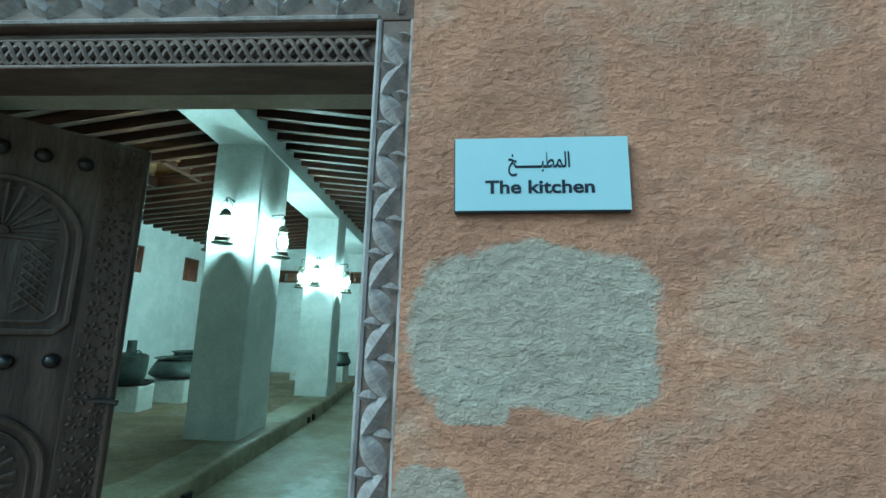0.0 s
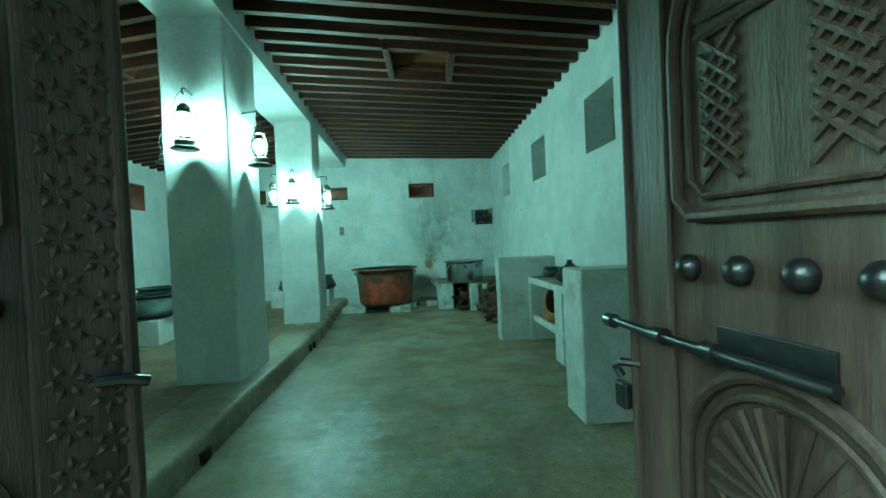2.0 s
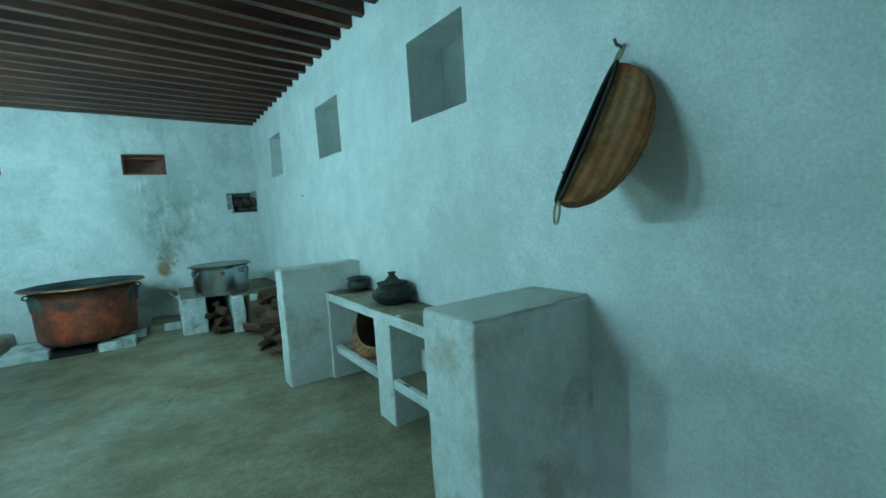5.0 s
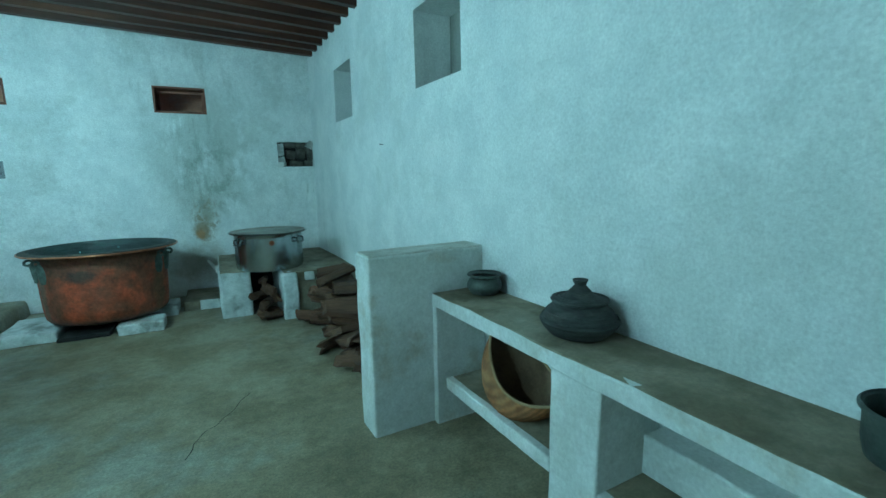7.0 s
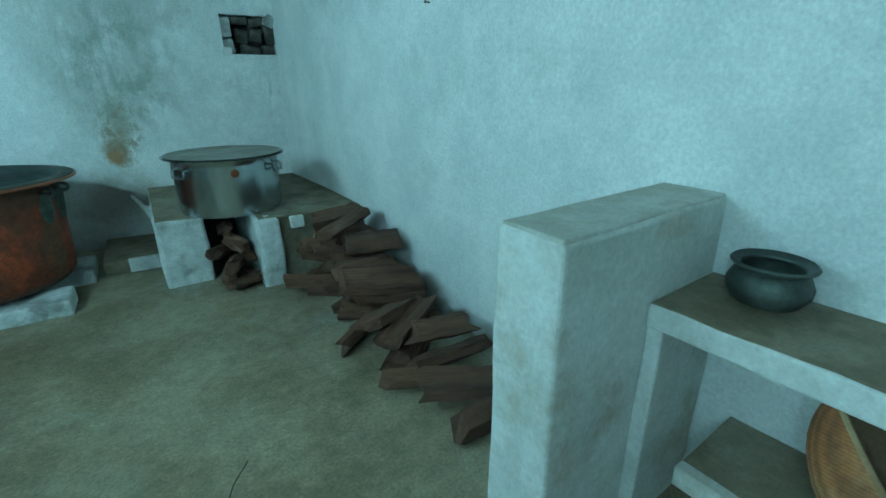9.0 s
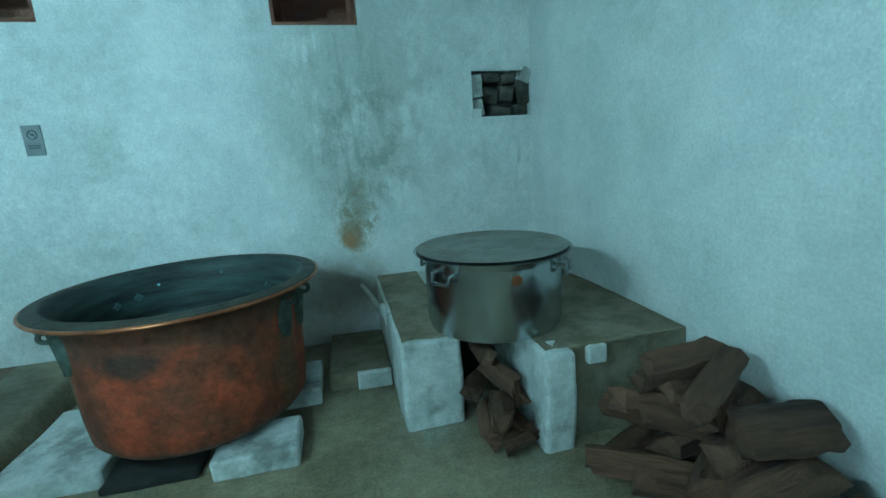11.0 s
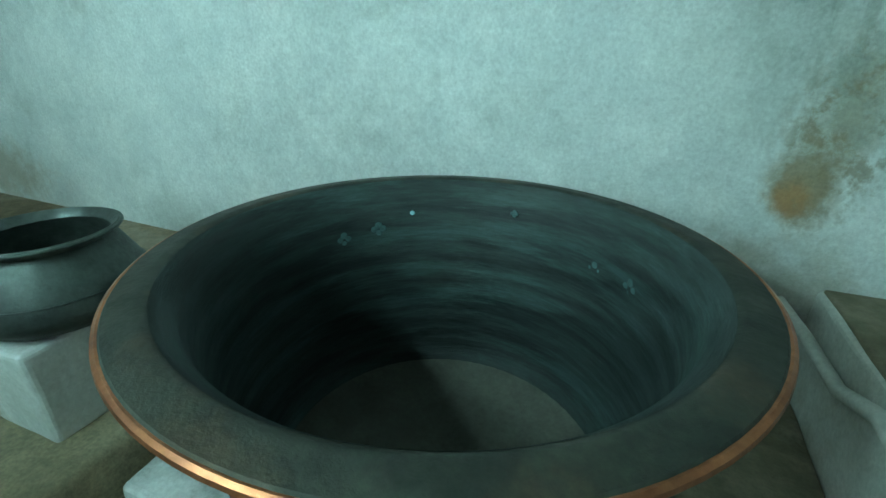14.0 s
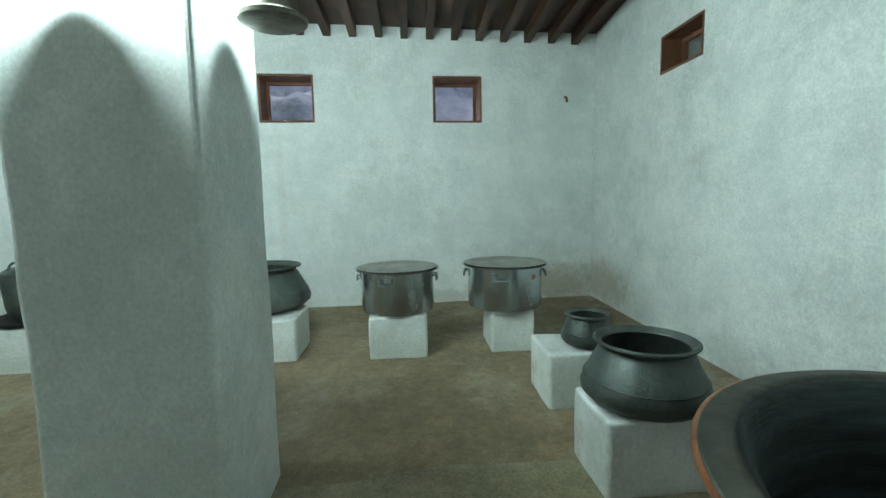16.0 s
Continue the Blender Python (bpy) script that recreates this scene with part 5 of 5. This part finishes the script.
def split_log(m, length, w, h, seed, group):
    """A split palm log: a ragged wedge with frayed ends."""
    lg = thing("log", m, "dark brown split palm log", "log", group)
    bm = bmesh.new()
    rg = random.Random(seed)
    n_ = 7
    shape = [(math.cos(2 * math.pi * i / n_) * rg.uniform(0.55, 1.2), math.sin(2 * math.pi * i / n_) * rg.uniform(0.55, 1.2)) for i in range(n_)]
    flat = rg.randrange(n_)
    shape[flat] = (shape[flat][0] * 0.5, shape[flat][1] * 0.5)
    rings = []
    for i in range(8):
        f = i / 7
        x = (f - 0.5) * length
        s = 1 - 0.12 * abs(f - 0.5) + 0.08 * noise.noise(Vector((f * 3, seed, 0)))
        rings.append([bm.verts.new((x + (0.045 * rg.uniform(-1, 1) if i in (0, 7) else 0), c * w / 2 * s + 0.015 * noise.noise(Vector((f * 4, c * 2, seed))), d * h / 2 * s + 0.012 * noise.noise(Vector((f * 4, d * 2, seed + 9))))) for c, d in shape])
    for a, b in zip(rings, rings[1:]):
        for k in range(n_):
            bm.faces.new((a[k], a[(k + 1) % n_], b[(k + 1) % n_], b[k]))
    bm.faces.new(rings[0][::-1])
    bm.faces.new(rings[-1])
    bmesh.ops.recalc_face_normals(bm, faces=bm.faces[:])
    part("wood", bm, log_wood, lg)
    return lg


rg = random.Random(11)
seed = 1
for layer, (ya, yb_, z) in enumerate(((7.02, 8.92, 0.065), (7.55, 8.92, 0.185), (8.05, 8.92, 0.30), (8.35, 8.9, 0.41), (8.55, 8.85, 0.515))):
    y = ya
    while y < yb_:
        wall_x = east_x(y)
        L = rg.uniform(0.36, 0.52) - layer * 0.02
        x = wall_x - 0.08 - L / 2 - rg.uniform(0.0, 0.10) - (0.06 if layer == 0 and y > 7.9 else 0)
        split_log(Matrix.Translation((x, y, z)) @ pose(0, 0, 0, rg.uniform(-35, 35), rg.uniform(-8, 8), rg.uniform(-40, 40)), L, rg.uniform(0.15, 0.25), rg.uniform(0.09, 0.14), seed, "firewood pile by the wall")
        seed += 1
        y += rg.uniform(0.14, 0.21)
for x, y, z, L, ry, rz in ((0.15, 9.30, 0.06, 0.34, 0, 80), (0.27, 9.28, 0.06, 0.36, 4, 100), (0.21, 9.24, 0.16, 0.30, 8, 75), (0.24, 9.36, 0.27, 0.30, -8, 110), (0.13, 9.42, 0.20, 0.28, 10, 60),
                           (0.31, 9.36, 0.19, 0.26, -5, 95), (0.20, 9.50, 0.36, 0.28, 6, 85), (0.24, 9.14, 0.06, 0.22, 0, 20)):
    split_log(Matrix.Translation((x - 0.01, y - 0.07, z)) @ pose(0, 0, 0, rg.uniform(0, 360), ry, rz), L * 0.8, rg.uniform(0.10, 0.14), rg.uniform(0.09, 0.13), seed, "firewood under the stock pot")
    seed += 1

# notice on the north wall
notice = thing("notice", Matrix.Translation((-2.262, 10.688, 1.622)), "small grey printed notice fixed to the wall", "notice")
part("sheet", box_bm(-0.052, 0.052, 0, 0.004, -0.092, 0.092), paper, notice)
ring_pts = [(0.026 * math.cos(a), -0.001, 0.035 + 0.026 * math.sin(a)) for a in [2 * math.pi * i / 24 for i in range(24)]]
part("emblem", tube(ring_pts, 0.0028, 6, closed=True), paper_ink, notice, "round printed emblem")
part("emblem", tube([(-0.016, -0.001, 0.051), (0.016, -0.001, 0.019)], 0.0026, 6), paper_ink, notice)
part("emblem", box_bm(-0.008, 0.012, -0.0015, -0.0005, 0.03, 0.042), paper_ink, notice)
for z, w in ((-0.035, 0.035), (-0.048, 0.03)):
    part("text_bar", box_bm(-w, w, -0.0012, -0.0002, z, z + 0.007), paper_ink, notice)


# ---- pots on blocks along the western platform ----
def block(x0, x1, y0, y1, h, seed, label="whitewashed masonry block standing on the platform"):
    cx, cy = (x0 + x1) / 2, (y0 + y1) / 2
    b = thing("masonry_block", Matrix.Translation((cx, cy, PLAT)) @ pose(0, 0, 0, 0, 0, 1.5), label, "block", "blocks on the platform")
    part("block", rough_box(x0 - cx, x1 - cx, y0 - cy, y1 - cy, -0.01, h, 0.018, 0.009, 0.07, seed=seed), plaster_block, b)
    return PLAT + h


def handi(m, rim, belly, h, label, name="cooking_pot", handles=True):
    p = thing(name, m, label, "pot", "pots on the platform")
    part("body", lathe(pot_shape([(belly * 0.55, 0.0), (belly * 0.85, 0.02 * h / 0.3), (belly * 0.99, h * 0.2), (belly, h * 0.3), (belly * 0.94, h * 0.45), (rim * 0.99, h * 0.84), (rim * 0.93, h * 0.9), (rim * 0.95, h * 0.94), (rim * 1.06, h * 0.985), (rim * 1.07, h)]), 56), dark_pot, p, smooth=True)
    part("rim", tube([(rim * 1.07 * math.cos(2 * math.pi * i / 56), rim * 1.07 * math.sin(2 * math.pi * i / 56), h - 0.002) for i in range(56)], 0.006, 7, closed=True), dark_pot, p, "turned rim", smooth=True)
    part("shoulder_ridge", tube([(belly * 0.948 * math.cos(2 * math.pi * i / 56), belly * 0.948 * math.sin(2 * math.pi * i / 56), h * 0.44) for i in range(56)], 0.003, 6, closed=True), dark_pot, p, smooth=True)
    return p


zt = block(-4.35, -3.93, 8.33, 8.755, 0.31, 1)
stock_pot(Matrix.Translation((-4.17, 8.545, zt)) @ pose(0, 0, 0, 0, 0, 100), 0.275, 0.32, "aluminium stock pot with a lid on a white block", group="stock pots on blocks", red=False)
zt = block(-4.40, -3.99, 9.24, 9.56, 0.31, 2)
stock_pot(Matrix.Translation((-4.20, 9.38, zt)) @ pose(0, 0, 0, 0, 0, 100), 0.285, 0.33, "aluminium stock pot with an orange sticker on a white block", group="stock pots on blocks")
zt = block(-4.40, -3.95, 7.40, 7.81, 0.31, 3)
handi(Matrix.Translation((-4.33, 7.47, zt)), 0.28, 0.37, 0.34, "wide dark bronze pot on a white block")
zt = block(-3.43, -3.06, 9.39, 9.85, 0.31, 4)
handi(Matrix.Translation((-3.20, 9.66, zt)), 0.115, 0.15, 0.18, "small dark bronze pot on a white block")
zt = block(-2.66, -2.32, 9.385, 9.88, 0.31, 5, "whitewashed masonry block with worn brown sides on the platform")
handi(Matrix.Translation((-2.475, 9.61, zt)), 0.185, 0.25, 0.262, "dark bronze pot with a turned rim on a white block")
zt = block(-4.29, -3.77, 6.46, 6.85, 0.32, 6)
handi(Matrix.Translation((-4.05, 6.78, zt)), 0.33, 0.41, 0.29, "very wide dark bronze pan on a white block", "cooking_pan")
zt = block(-4.45, -3.92, 5.76, 6.08, 0.32, 7)
still = thing("still", Matrix.Translation((-4.20, 5.92, zt)), "dark copper still with a tall neck on a round tray", "still")
part("tray", lathe([(0, 0.0), (0.27, 0.0), (0.30, 0.012), (0.305, 0.03), (0.295, 0.028), (0.265, 0.014), (0, 0.012)], 48), soot, still, "round blackened tray", smooth=True)
part("body", lathe([(0, 0.012), (0.17, 0.012), (0.185, 0.03), (0.205, 0.12), (0.215, 0.30), (0.212, 0.36), (0.18, 0.385), (0.12, 0.40), (0.062, 0.41)], 48), dark_pot, still, smooth=True)
part("neck", lathe([(0.062, 0.40), (0.058, 0.42), (0.055, 0.54), (0.058, 0.56), (0.05, 0.562), (0.045, 0.55), (0, 0.548)], 28), dark_pot, still, "upright neck", smooth=True)
for s in (-1, 1):
    part("handle", tube([(s * 0.14 + 0.045 * math.cos(t), -0.05, 0.385 + 0.05 * math.sin(t)) for t in [math.pi * i / 10 for i in range(11)]], 0.009, 8), dark_pot, still, smooth=True)
zt = block(-4.42, -3.95, 4.78, 5.20, 0.32, 8)
handi(Matrix.Translation((-4.22, 4.92, zt)), 0.16, 0.26, 0.32, "dark bronze pot with a narrow mouth on a white block")

peg = thing("wall_peg", Matrix.Translation((-5.70, 10.36, 2.39)), "small dark wooden peg in the wall", "peg")
part("peg", tube([(-0.03, 0, 0.02), (0.03, 0, 0.0), (0.05, 0, -0.05)], 0.012, 8), wood_window, peg)
for v, z in ((-1.05, 1.62), (3.05, 1.75)):
    nail = thing("nail", on_east(0.0, v, z), "old iron nail in the plaster", "nail")
    part("shank", tube([(0.03, 0, 0), (-0.03, 0, 0.004)], 0.004, 7), iron, nail)
    part("head", tube([(-0.03, 0, 0.004), (-0.034, 0, 0.0045)], 0.008, 8), iron, nail)
